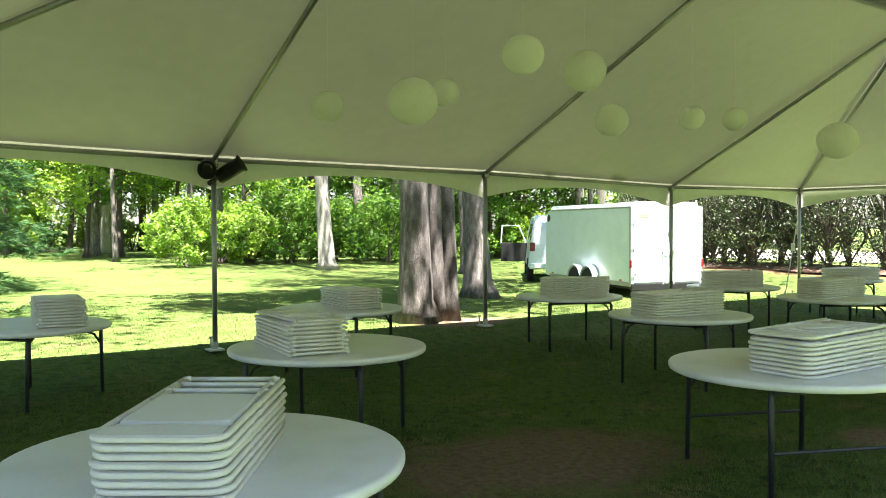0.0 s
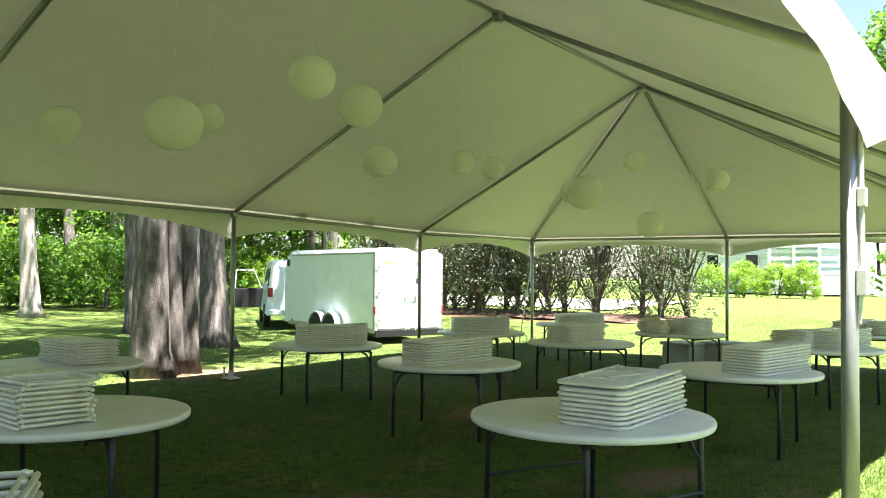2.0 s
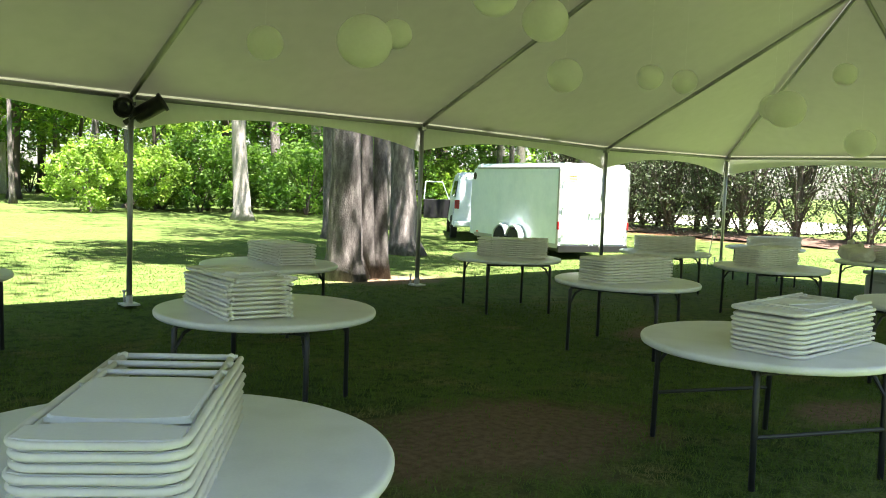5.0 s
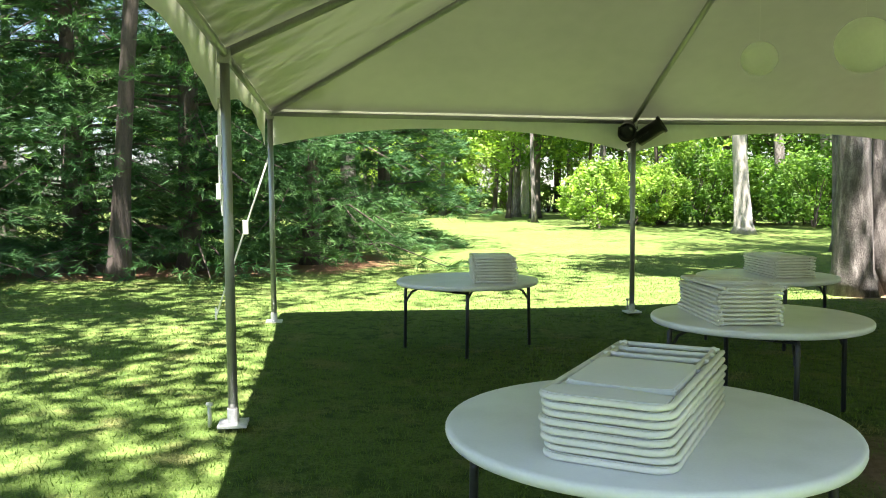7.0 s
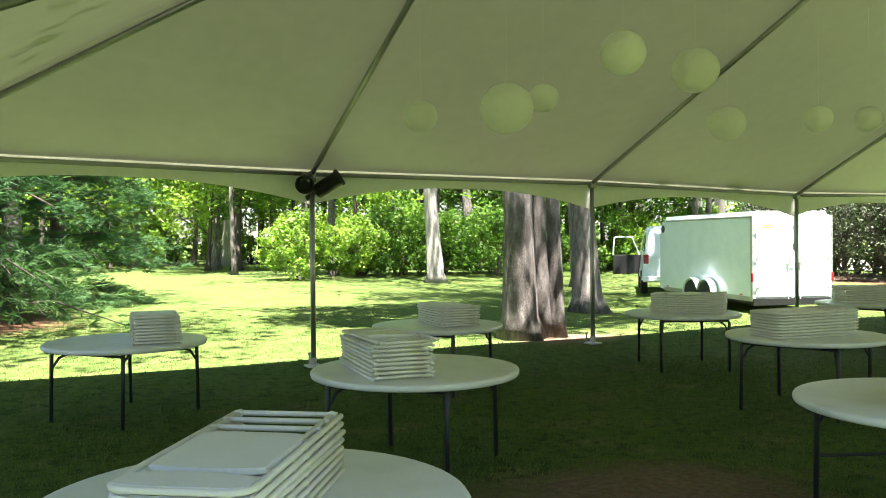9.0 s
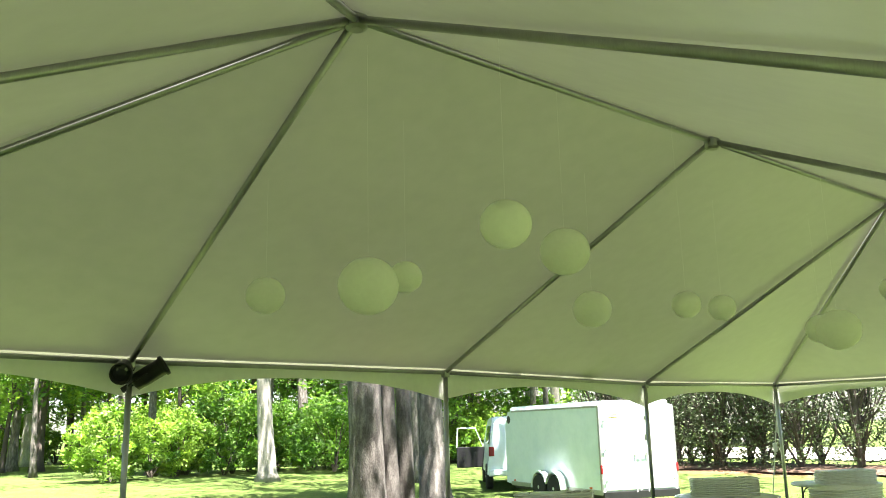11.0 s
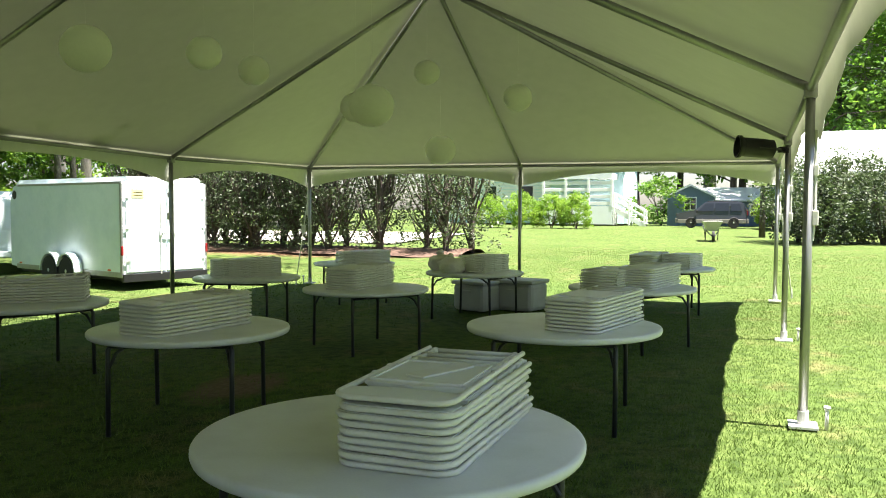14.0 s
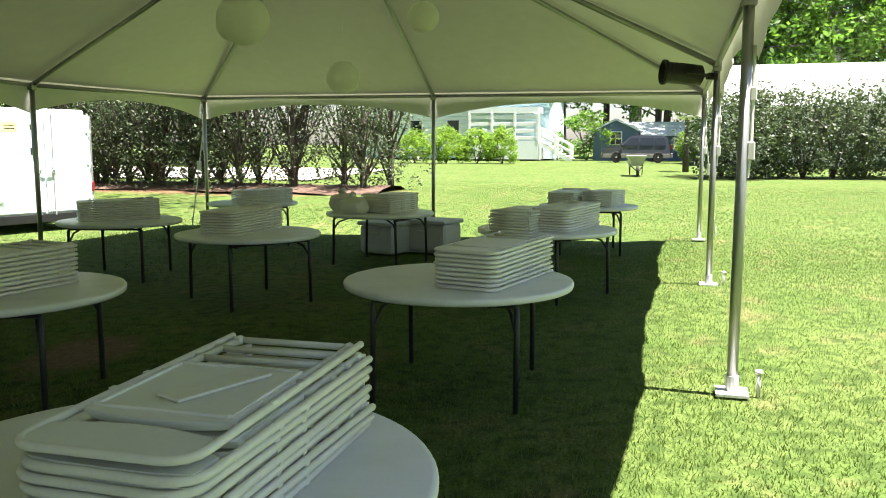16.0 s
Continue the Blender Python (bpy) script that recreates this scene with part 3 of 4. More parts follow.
# ---- paper lanterns ----
def lantern(x, y, z, r, size):
    th = thing("paper_lantern", pose(x, y, z, 0, 0, rnd.uniform(0, 360)), size + " round white paper lantern hanging on a thin wire", "lantern", "paper lanterns under the roof")
    bm = bmesh.new()
    prof = []
    n = 26
    for i in range(n + 1):
        a = math.pi * (0.07 + 0.86 * i / n)
        k = 1.0 if i % 2 else 0.985
        prof.append((r * math.sin(a) * k, -r * 0.94 * math.cos(a)))
    lathe(bm, prof, 28)
    part("shade", bm, M_PAPER, th, smooth=True)
    bm = bmesh.new()
    tube(bm, [(0, 0, r * 0.9), (0, 0, max(r + 0.05, roof_z(x, y) + 0.03 - z))], 0.0004, 5)
    part("wire", bm, M_PAPER, th)
    return th


for v in LANTERNS:
    lantern(*v)


# ---- round tables ----
def round_table(bars):
    th = thing("round_table", pose(0, 0, 0), "round white plastic folding table with dark steel legs", "table", "round tables under the tent")
    bm = bmesh.new()
    lathe(bm, [(0.70, 0.686), (0.742, 0.684), (0.756, 0.691), (0.762, 0.706), (0.762, 0.721), (0.756, 0.731), (0.742, 0.7345), (0.5, 0.735), (0.05, 0.735)], 80)
    part("tabletop", bm, M_TABLE, th, smooth=True)
    for y in (-0.3, 0.3):
        bm = bmesh.new()
        box(bm, -0.57, y - 0.012, 0.656, 0.57, y + 0.012, 0.685)
        part("rail", bm, M_LEG, th)
    for s in (-1, 1):
        for y in (-0.45, 0.45):
            bm = bmesh.new()
            tube(bm, [(s * 0.46, y * 0.95, 0.682), (s * 0.49, y, 0.63), (s * 0.505, y, 0.0)], 0.0185, 10)
            part("leg", bm, M_LEG, th, smooth=True)
        for xx, zz in ((0.505, 0.30), (0.495, 0.656))[0 if bars else 1:]:
            bm = bmesh.new()
            tube(bm, [(s * xx, -0.44, zz), (s * xx, 0.44, zz)], 0.013, 8)
            part("crossbar", bm, M_LEG, th)
        for y in (-0.44, 0.44):
            bm = bmesh.new()
            tube(bm, [(s * 0.50, y, 0.50), (s * 0.44, y * 0.93, 0.60), (s * 0.31, y * 0.80, 0.655), (s * 0.22, y * 0.72, 0.668)], 0.0125, 8)
            part("brace", bm, M_LEG, th)
    return th


# ---- folded chairs ----
CL, CW = 0.95, 0.43


def u_path(x0, x1, hw, rad, z):
    pts = [(x1, -hw, z)]
    pts += [(x0 + (x1 - x0) * 0.5, -hw, z), (x0 + rad, -hw, z)]
    for k in range(1, 7):
        a = math.pi / 2 * k / 6
        pts.append((x0 + rad - rad * math.sin(a), -hw + rad - rad * math.cos(a), z))
    pts += [(x, -y, zz) for x, y, zz in pts[::-1]]
    return pts


def folded_chair():
    th = thing("folding_chair", pose(0, 0, 0), "folded white resin folding chair lying flat in a stack", "chair", "folded chairs stacked on the tables")
    bm = bmesh.new()
    tube(bm, u_path(0.0, CL, CW / 2, 0.07, 0.012), 0.0112, 8)
    part("back_frame", bm, M_CHAIR, th, smooth=True)
    hw = CW / 2 - 0.032
    for s in (-1, 1):
        bm = bmesh.new()
        tube(bm, [(0.24, s * hw, 0.010), (0.5, s * hw, 0.014), (CL - 0.03, s * hw, 0.020)], 0.0105, 8)
        leg = part("leg", bm, M_CHAIR, th, smooth=True)
        bm = bmesh.new()
        lathe(bm, [(0.009, -0.004), (0.0145, 0.0), (0.0155, 0.012), (0.0145, 0.026), (0.008, 0.03)], 10, pose(CL - 0.035, s * hw, 0.020, 0, 90, 0))
        part("foot_cap", bm, M_SEAT, leg, smooth=True)
    for x, z in ((CL - 0.014, 0.02), (CL - 0.125, 0.019), (CL - 0.235, 0.017)):
        bm = bmesh.new()
        tube(bm, [(x, -CW / 2 + 0.01, z), (x, CW / 2 - 0.01, z)], 0.0105, 8)
        part("crossbar", bm, M_CHAIR, th, smooth=True)
    bm = bmesh.new()
    seat = []
    for k in range(15):
        v = k / 14 * 2 - 1
        seat.append((0.215 - 0.03 * (1 - v * v), v * (hw + 0.008)))
    seat += [(0.63 - 0.02 * abs(v) ** 4, v * (hw + 0.008)) for v in (1, 0.85, 0.6, 0, -0.6, -0.85, -1)]
    low, top = [bm.verts.new((x, y, 0.004)) for x, y in seat], [bm.verts.new((x, y, 0.024)) for x, y in seat]
    bm.faces.new(low[::-1]), bm.faces.new(top)
    for k in range(len(seat)):
        bm.faces.new((low[k], low[(k + 1) % len(seat)], top[(k + 1) % len(seat)], top[k]))
    bmesh.ops.bevel(bm, geom=[e for e in bm.edges if abs(e.verts[0].co.z - e.verts[1].co.z) < 1e-5 and e.verts[0].co.z > 0.02], offset=0.007, segments=2, affect="EDGES")
    part("seat", bm, M_SEAT, th)
    for s in (-1, 1):
        bm = bmesh.new()
        lathe(bm, [(0.004, -0.018), (0.009, -0.016), (0.009, 0.016), (0.004, 0.018)], 8, pose(0.55, s * (CW / 2 - 0.016), 0.014, 90, 0, 0))
        part("hinge_pin", bm, M_STEEL, th)
    # underside: rim of the moulded seat, cross ribs and the folding link
    bm = bmesh.new()
    for y in (-hw + 0.006, hw - 0.006):
        box(bm, 0.24, y - 0.006, -0.003, 0.60, y + 0.006, 0.006, 0.002)
    for x in (0.24, 0.60):
        box(bm, x - 0.006, -hw + 0.01, -0.003, x + 0.006, hw - 0.01, 0.006, 0.002)
    part("seat_rim", bm, M_SEAT, th)
    bm = bmesh.new()
    box(bm, 0.30, -0.045, -0.006, 0.58, 0.045, 0.0025, 0.002, pose(0.43, 0.02, 0, 0, 0, 24) @ pose(-0.43, 0, 0))
    part("folding_link", bm, M_CHAIR, th)
    for x in (0.36, 0.50):
        for s in (-1, 1):
            bm = bmesh.new()
            box(bm, x - 0.011, s * (CW / 2 + 0.004) - 0.006, -0.001, x + 0.011, s * (CW / 2 + 0.004) + 0.006, 0.014, 0.002)
            part("stacking_nub", bm, M_SEAT, th)
    bm = bmesh.new()
    pts = []
    for k in range(9):
        u = k / 8 * 2 - 1
        pts.append((0.12 + 0.035 * (1 - u * u), u * (CW / 2 - 0.012)))
    n = len(pts)
    lo = [bm.verts.new((0.008 + 0.02 * (abs(u2) / (CW / 2)) ** 4, u2, 0.006)) for _, u2 in pts]
    lo2 = [bm.verts.new((0.008 + 0.02 * (abs(u2) / (CW / 2)) ** 4, u2, 0.024)) for _, u2 in pts]
    hi = [bm.verts.new((x, u2, 0.006)) for x, u2 in pts]
    hi2 = [bm.verts.new((x, u2, 0.024)) for x, u2 in pts]
    for k in range(n - 1):
        for a, b in ((lo, lo2), (lo2, hi2), (hi2, hi), (hi, lo)):
            bm.faces.new((a[k], a[k + 1], b[k + 1], b[k]))
    for k in (0, n - 1):
        bm.faces.new((lo[k], lo2[k], hi2[k], hi[k]))
    part("backrest", bm, M_SEAT, th)
    return th


chair_first = [None]
table_first = [None]


def put(cache, make, m):
    if cache[0] is None:
        cache[0] = make()
        cache[0].matrix_basis = m
        return cache[0]
    return copy_thing(cache[0], m)


def chair_stack(x, y, heading, count, z, flipped=False, pitch=0.0278, rise=0.22):
    """Chairs lying on one another; each leans a little more than the one below."""
    for i in range(count):
        h = heading + rnd.uniform(-1.1, 1.1)
        m = pose(x + rnd.uniform(-0.006, 0.006), y + rnd.uniform(-0.006, 0.006), z + i * pitch, 0, 0, h)
        m = m @ pose(-CL / 2, 0, 0) @ pose(0, 0, 0, 0, -rise * i * 0.5, 0)
        if flipped and i == count - 1:
            m = m @ pose(0, 0, 0.034, 180, 0, 2.0)
        put(chair_first, folded_chair, m)


barred_first = [None]
for n, (x, y, rot, stacks) in enumerate(TABLES):
    bars = n == 1
    put(barred_first if bars else table_first, lambda: round_table(bars), pose(x, y, gz(x, y), 0, 0, rot))
    for dx, dy, head, count in stacks:
        chair_stack(x + dx, y + dy, head, count, gz(x, y) + 0.735, n in FLIPPED)


# ---- boxes under and on the far table ----
def tote(x, y, rot, w, d, h):
    th = thing("storage_tote", pose(x, y, gz(x, y), 0, 0, rot), "grey plastic storage tote with lid standing on the grass", "tote", "totes under the table")
    bm = bmesh.new()
    box(bm, -w / 2, -d / 2, 0, w / 2, d / 2, h - 0.05, 0.07)
    part("tub", bm, M_TOTE, th)
    bm = bmesh.new()
    box(bm, -w / 2 - 0.02, -d / 2 - 0.02, h - 0.06, w / 2 + 0.02, d / 2 + 0.02, h, 0.018)
    part("lid", bm, M_TOTE, th)
    for s in (-1, 1):
        bm = bmesh.new()
        box(bm, s * (w / 2 + 0.01) - 0.02, -0.1, h * 0.62, s * (w / 2 + 0.01) + 0.02, 0.1, h * 0.70, 0.008)
        part("handle", bm, M_TOTE, th)


tote(16.2, 4.74, -20, 0.6, 0.66, 0.50)
tote(16.45, 4.06, -14, 0.6, 0.72, 0.52)


def cloth_bag(x, y, z, sx, sy, sz, seed):
    th = thing("cloth_bag", pose(x, y, z, 0, 0, seed * 40), "slumped cream cloth bag lying on the table", "bag", "bags on the table")
    bm = bmesh.new()
    r = bmesh.ops.create_icosphere(bm, subdivisions=4, radius=1.0)
    for v in r["verts"]:
        p = v.co.copy()
        f = 1 + 0.22 * noise.noise(p * 1.7 + Vector((seed, 0, 0))) + 0.08 * noise.noise(p * 5)
        v.co = Vector((p.x * sx * f, p.y * sy * f, max(0.0, (p.z * f + 0.75)) * sz))
    part("sack", bm, M_BAG, th, smooth=True)
    bm = bmesh.new()
    tube(bm, [(0.02, 0, sz * 1.55), (0.05, 0.02, sz * 1.85), (-0.03, 0.03, sz * 1.95)], [0.05, 0.035, 0.05], 8)
    part("neck", bm, M_BAG, th, smooth=True)


cloth_bag(14.63, 4.66, gz(15.01, 4.42) + 0.735, 0.26, 0.2, 0.13, 1)
cloth_bag(14.95, 4.95, gz(15.01, 4.42) + 0.735, 0.22, 0.2, 0.15, 2)


# ---- trailer ----
def wheel(parent, x, y, z, r, w, side, spokes=5, name="wheel"):
    bm = bmesh.new()
    m = pose(x, y, z, 90, 0, 0)
    lathe(bm, [(r * 0.58, -w / 2), (r * 0.93, -w / 2), (r, -w / 2 + 0.03), (r, w / 2 - 0.03), (r * 0.93, w / 2), (r * 0.58, w / 2)], 32, m)
    t = part(name, bm, M_RUBBER, parent, smooth=False)
    bm = bmesh.new()
    face = -side * w
    lathe(bm, [(0.03, face * 0.40), (r * 0.22, face * 0.42), (r * 0.30, face * 0.34), (r * 0.50, face * 0.36), (r * 0.56, face * 0.47), (r * 0.60, face * 0.47), (r * 0.60, -face * 0.40), (0.03, -face * 0.40)], 28, m)
    part("rim", bm, M_PAINT, t, smooth=True)
    for k in range(spokes):
        a = 2 * math.pi * k / spokes
        bm = bmesh.new()
        lathe(bm, [(r * 0.055, face * 0.33), (r * 0.055, face * 0.375), (r * 0.04, face * 0.378)], 10, m @ pose(r * 0.41 * math.cos(a), r * 0.41 * math.sin(a), 0))
        part("rim_hole", bm, M_BLACK, t)
    bm = bmesh.new()
    lathe(bm, [(r * 0.13, face * 0.40), (r * 0.13, face * 0.50), (r * 0.08, face * 0.53)], 14, m)
    part("hub_cap", bm, M_STEEL, t)
    return t


TRL, TRW = 4.95, 2.09
tx, ty, th_deg = TRAILER
trailer = thing("cargo_trailer", pose(tx, ty, gz(tx, ty), 0, 0, th_deg), "white enclosed tandem-axle cargo trailer parked on grass", "trailer")
# local: x from the rear doors to the nose, y to the left of travel
bm = bmesh.new()
z0, z1 = 0.30, 2.42
outline = [(0, z0), (TRL - 0.5, z0), (TRL, z0 + 0.05), (TRL, z1 - 0.2), (TRL - 0.06, z1 - 0.06), (TRL - 0.2, z1), (0.05, z1), (0, z1 - 0.05)]
extrude_outline(bm, outline, 0, TRW)
bmesh.ops.bevel(bm, geom=[e for e in bm.edges if abs(e.verts[0].co.y - e.verts[1].co.y) < 1e-4 and e.verts[0].co.z > z1 - 0.4 and e.verts[1].co.z > z1 - 0.4], offset=0.14, segments=5, affect="EDGES")
part("box_body", bm, M_PAINT, trailer, "white painted metal side panels")
bm = bmesh.new()
for y in (-0.012, TRW - 0.012):
    box(bm, 0.0, y, z0 - 0.02, TRL - 0.3, y + 0.024, z0 + 0.09, 0.004)
    box(bm, 0.0, y, z1 - 0.16, TRL - 0.4, y + 0.024, z1 - 0.11, 0.004)
part("trim_rail", bm, M_ALU, trailer)
for y0 in (0.07, TRW / 2 + 0.01):
    bm = bmesh.new()
    box(bm, -0.035, y0, z0 + 0.08, 0.0, y0 + TRW / 2 - 0.09, z1 - 0.1, 0.012)
    d = part("rear_door", bm, M_PAINT, trailer)
    bm = bmesh.new()
    yb = y0 + (0.14 if y0 > 1 else TRW / 2 - 0.24)
    tube(bm, [(-0.055, yb, z0 + 0.02), (-0.055, yb, z1 - 0.06)], 0.013, 8)
    box(bm, -0.08, yb - 0.04, z0 + 0.85, -0.035, yb + 0.04, z0 + 0.98, 0.008)
    tube(bm, [(-0.085, yb, z0 + 0.92), (-0.085, yb + (0.26 if y0 < 1 else -0.26), z0 + 0.9)], 0.011, 8)
    part("lock_bar", bm, M_STEEL, d)
    for zz in (z0 + 0.3, z0 + 1.0, z0 + 1.65):
        bm = bmesh.new()
        yh = 0.08 if y0 < 1 else TRW - 0.08
        box(bm, -0.052, yh - 0.06, zz, -0.03, yh + 0.06, zz + 0.05, 0.006)
        part("hinge", bm, M_STEEL, d)
bm = bmesh.new()
box(bm, -0.06, 0.0, z0 - 0.12, 0.05, TRW, z0 + 0.05, 0.01)
part("bumper", bm, M_BLACK, trailer)
bm = bmesh.new()
for y in (0.25, TRW - 0.35):
    box(bm, 0.05, y, z0 - 0.12, TRL, y + 0.1, z0 - 0.005)
box(bm, TRL - 0.1, TRW / 2 - 0.06, z0 - 0.1, TRL + 1.1, TRW / 2 + 0.06, z0 - 0.02)
part("chassis", bm, M_BLACK, trailer)
for y in (-0.03, TRW - 0.02):
    bm = bmesh.new()
    box(bm, -0.03, y, z0 + 0.45, 0.02, y + 0.05, z0 + 0.65, 0.01)
    part("tail_lamp", bm, M_RED, trailer)
bm = bmesh.new()
box(bm, -0.0395, TRW - 0.50, z1 - 0.46, -0.036, TRW - 0.20, z1 - 0.27)
part("yellow_sticker", bm, M_LABEL, trailer)
for y in (0.0, TRW):
    bm = bmesh.new()
    box(bm, -0.012, y - 0.02, z0, 0.06, y + 0.02, z1 - 0.14, 0.006)
    part("corner_post", bm, M_ALU, trailer)
    for x in (0.5, TRL - 0.5):
        bm = bmesh.new()
        box(bm, x - 0.05, y - 0.022, z0 + 0.1, x + 0.05, y + 0.022, z0 + 0.14, 0.006)
        part("marker_lamp", bm, M_ORANGE, trailer)
bm = bmesh.new()
lathe(bm, [(0.10, -0.006), (0.11, 0.0), (0.06, 0.004)], 24, pose(TRL - 0.22, TRW + 0.004, z1 - 0.36, -90, 0, 0))
part("badge", bm, M_BLACK, trailer, "small round dark badge")
for k in range(2):
    bm = bmesh.new()
    box(bm, -0.041, TRW - 0.46, z1 - 0.345 - 0.06 * k, -0.0395, TRW - 0.25, z1 - 0.33 - 0.06 * k)
    part("sticker_line", bm, M_BLACK, trailer)
for side, y in ((1, TRW + 0.03), (-1, -0.03)):
    for x in (1.95, 2.72):
        wheel(trailer, x, y + side * 0.08, 0.335, 0.335, 0.2, side)
    bm = bmesh.new()
    outer, inner = [], []
    for k in range(29):
        x = 1.545 + 1.58 * k / 28
        rise = max(math.sqrt(max(0.0, 0.405 ** 2 - (x - c) ** 2)) for c in (1.95, 2.72))
        outer.append((x, 0.34 + rise))
        inner.append((2.335 + (x - 2.335) * 0.965, 0.31 + rise * 0.97))
    extrude_outline(bm, outer + inner[::-1], min(y, y + side * 0.19), max(y, y + side * 0.19))
    part("mudguard", bm, M_PAINT, trailer)


# ---- cars ----
def car(name, m, label, category, L, W, profile, glass, paint, lower, wheels, wr, extra):
    th = thing(name, m, label, category)
    bm = bmesh.new()
    extrude_outline(bm, profile, -W / 2, W / 2)
    for v in bm.verts:
        if v.co.z > 0.95:
            k = 1 - 0.16 * (v.co.z - 0.95) / 0.85
            v.co.y *= k
    bmesh.ops.bevel(bm, geom=bm.edges[:], offset=0.05, segments=2, affect="EDGES")
    part("body", bm, paint, th, smooth=False)
    for pane in glass:
        for s in (-1, 1):
            bm = bmesh.new()
            a = []
            for x, z in pane:
                y = W / 2 * (1 - 0.16 * (z - 0.95) / 0.85 if z > 0.95 else 1)
                a.append((x, y))
            o = [bm.verts.new((x, s * (y + 0.008), z)) for (x, z), (_, y) in zip(pane, a)]
            i = [bm.verts.new((x, s * (y - 0.03), z)) for (x, z), (_, y) in zip(pane, a)]
            bm.faces.new(o), bm.faces.new(i[::-1])
            for k in range(len(o)):
                j = (k + 1) % len(o)
                bm.faces.new((o[k], i[k], i[j], o[j]))
            part("side_window", bm, M_DARKGLASS, th)
    if lower:
        bm = bmesh.new()
        for s in (-1, 1):
            box(bm, 0.1, s * W / 2 - 0.02, 0.32, L - 0.1, s * W / 2 + 0.02, 0.58, 0.012)
        box(bm, -0.05, -W / 2 + 0.03, 0.32, 0.06, W / 2 - 0.03, 0.62, 0.02)
        box(bm, L - 0.06, -W / 2 + 0.03, 0.32, L + 0.05, W / 2 - 0.03, 0.62, 0.02)
        part("cladding", bm, lower, th)
    for x in wheels:
        for s in (-1, 1):
            wheel(th, x, s * (W / 2 - 0.09), wr, wr, 0.22, s)
    extra(th)
    return th


def van_extra(th):
    for s in (-1, 1):
        bm = bmesh.new()
        box(bm, -0.03, s * 0.86 - 0.08, 0.95, 0.03, s * 0.86 + 0.08, 1.22, 0.015)
        part("tail_lamp", bm, M_RED, th)
    for s in (-1, 1):
        bm = bmesh.new()
        box(bm, -0.012 + 0.03, s * 0.42 - 0.33, 1.3, 0.075, s * 0.42 + 0.33, 1.78, 0.02, pose(0, 0, 0, 0, 5, 0))
        part("rear_window", bm, M_DARKGLASS, th)
    bm = bmesh.new()
    box(bm, -0.14, -0.95, 0.42, 0.02, 0.95, 0.58, 0.03)
    part("bumper", bm, M_PAINT, th)
    # the front door stands open
    bm = bmesh.new()
    m = pose(4.1, 0.98, 0, 0, 0, 118)
    box(bm, -0.05, -0.03, 0.5, 1.05, 0.03, 1.15, 0.02, m)
    d = part("open_door", bm, M_BLACK, th, "open front door with dark inner lining")
    bm = bmesh.new()
    for a, b in (((0.0, 1.15), (0.3, 1.75)), ((0.3, 1.75), (1.0, 1.75)), ((1.0, 1.75), (1.05, 1.15))):
        tube(bm, [m @ Vector((a[0], 0, a[1])), m @ Vector((b[0], 0, b[1]))], 0.018, 6)
    part("window_frame", bm, M_PAINT, d)


vm = pose(*VAN[:2], gz(*VAN[:2]), 0, 0, VAN[2])
car("van", vm @ Matrix.Diagonal((1.0, 1.0, 1.06, 1)), "white full-size van hitched to the trailer with front door open", "van", 5.4, 2.0,
    [(0, 0.4), (5.3, 0.4), (5.4, 0.6), (5.35, 1.0), (4.6, 1.18), (3.95, 1.95), (3.6, 2.06), (0.25, 2.06), (0.08, 1.9), (0.0, 1.1)],
    [[(0.35, 1.3), (1.5, 1.3), (1.5, 1.8), (0.45, 1.8)], [(1.7, 1.3), (2.8, 1.3), (2.8, 1.8), (1.7, 1.8)]], M_PAINT, None, (1.0, 4.4), 0.36, van_extra)


def suv_extra(th):
    for s in (-1, 1):
        bm = bmesh.new()
        box(bm, -0.02, s * 0.78 - 0.07, 0.85, 0.06, s * 0.78 + 0.07, 1.2, 0.015)
        part("tail_lamp", bm, M_RED, th)
        bm = bmesh.new()
        box(bm, 4.32, s * 0.66 - 0.14, 0.78, 4.45, s * 0.66 + 0.14, 0.95, 0.02)
        part("headlight", bm, M_LENS, th)
        bm = bmesh.new()
        tube(bm, [(0.6, s * 0.55, 1.74), (2.5, s * 0.55, 1.76)], 0.02, 6)
        part("roof_rail", bm, M_BLACK, th)
        bm = bmesh.new()
        box(bm, 3.05, s * 0.98 - 0.08, 1.02, 3.2, s * 0.98 + 0.08, 1.18, 0.03)
        part("mirror", bm, M_BLACK, th)


car("suv", pose(*SUV[:2], gz(*SUV[:2]), 0, 0, SUV[2]), "dark grey sport utility car with taupe lower cladding", "car", 4.45, 1.82,
    [(0.02, 0.4), (4.35, 0.4), (4.45, 0.6), (4.4, 0.9), (4.2, 1.0), (3.3, 1.1), (2.65, 1.68), (2.4, 1.74), (0.45, 1.72), (0.25, 1.6), (0.02, 1.05)],
    [[(0.35, 1.12), (1.05, 1.12), (1.05, 1.6), (0.5, 1.6)], [(1.15, 1.12), (2.0, 1.12), (2.0, 1.62), (1.15, 1.62)], [(2.1, 1.12), (3.05, 1.12), (2.6, 1.6), (2.1, 1.62)]],
    M_GREY_PAINT, M_TAUPE, (0.85, 3.5), 0.36, suv_extra)

# ---- wheelbarrow ----
wx, wy, wr = BARROW
barrow = thing("wheelbarrow", pose(wx, wy, gz(wx, wy), 0, 0, wr), "wheelbarrow with pale tray standing on the lawn", "wheelbarrow")
bm = bmesh.new()
lo = [(-0.3, -0.2), (0.32, -0.17), (0.32, 0.17), (-0.3, 0.2)]
hi = [(-0.55, -0.36), (0.6, -0.33), (0.6, 0.33), (-0.55, 0.36)]
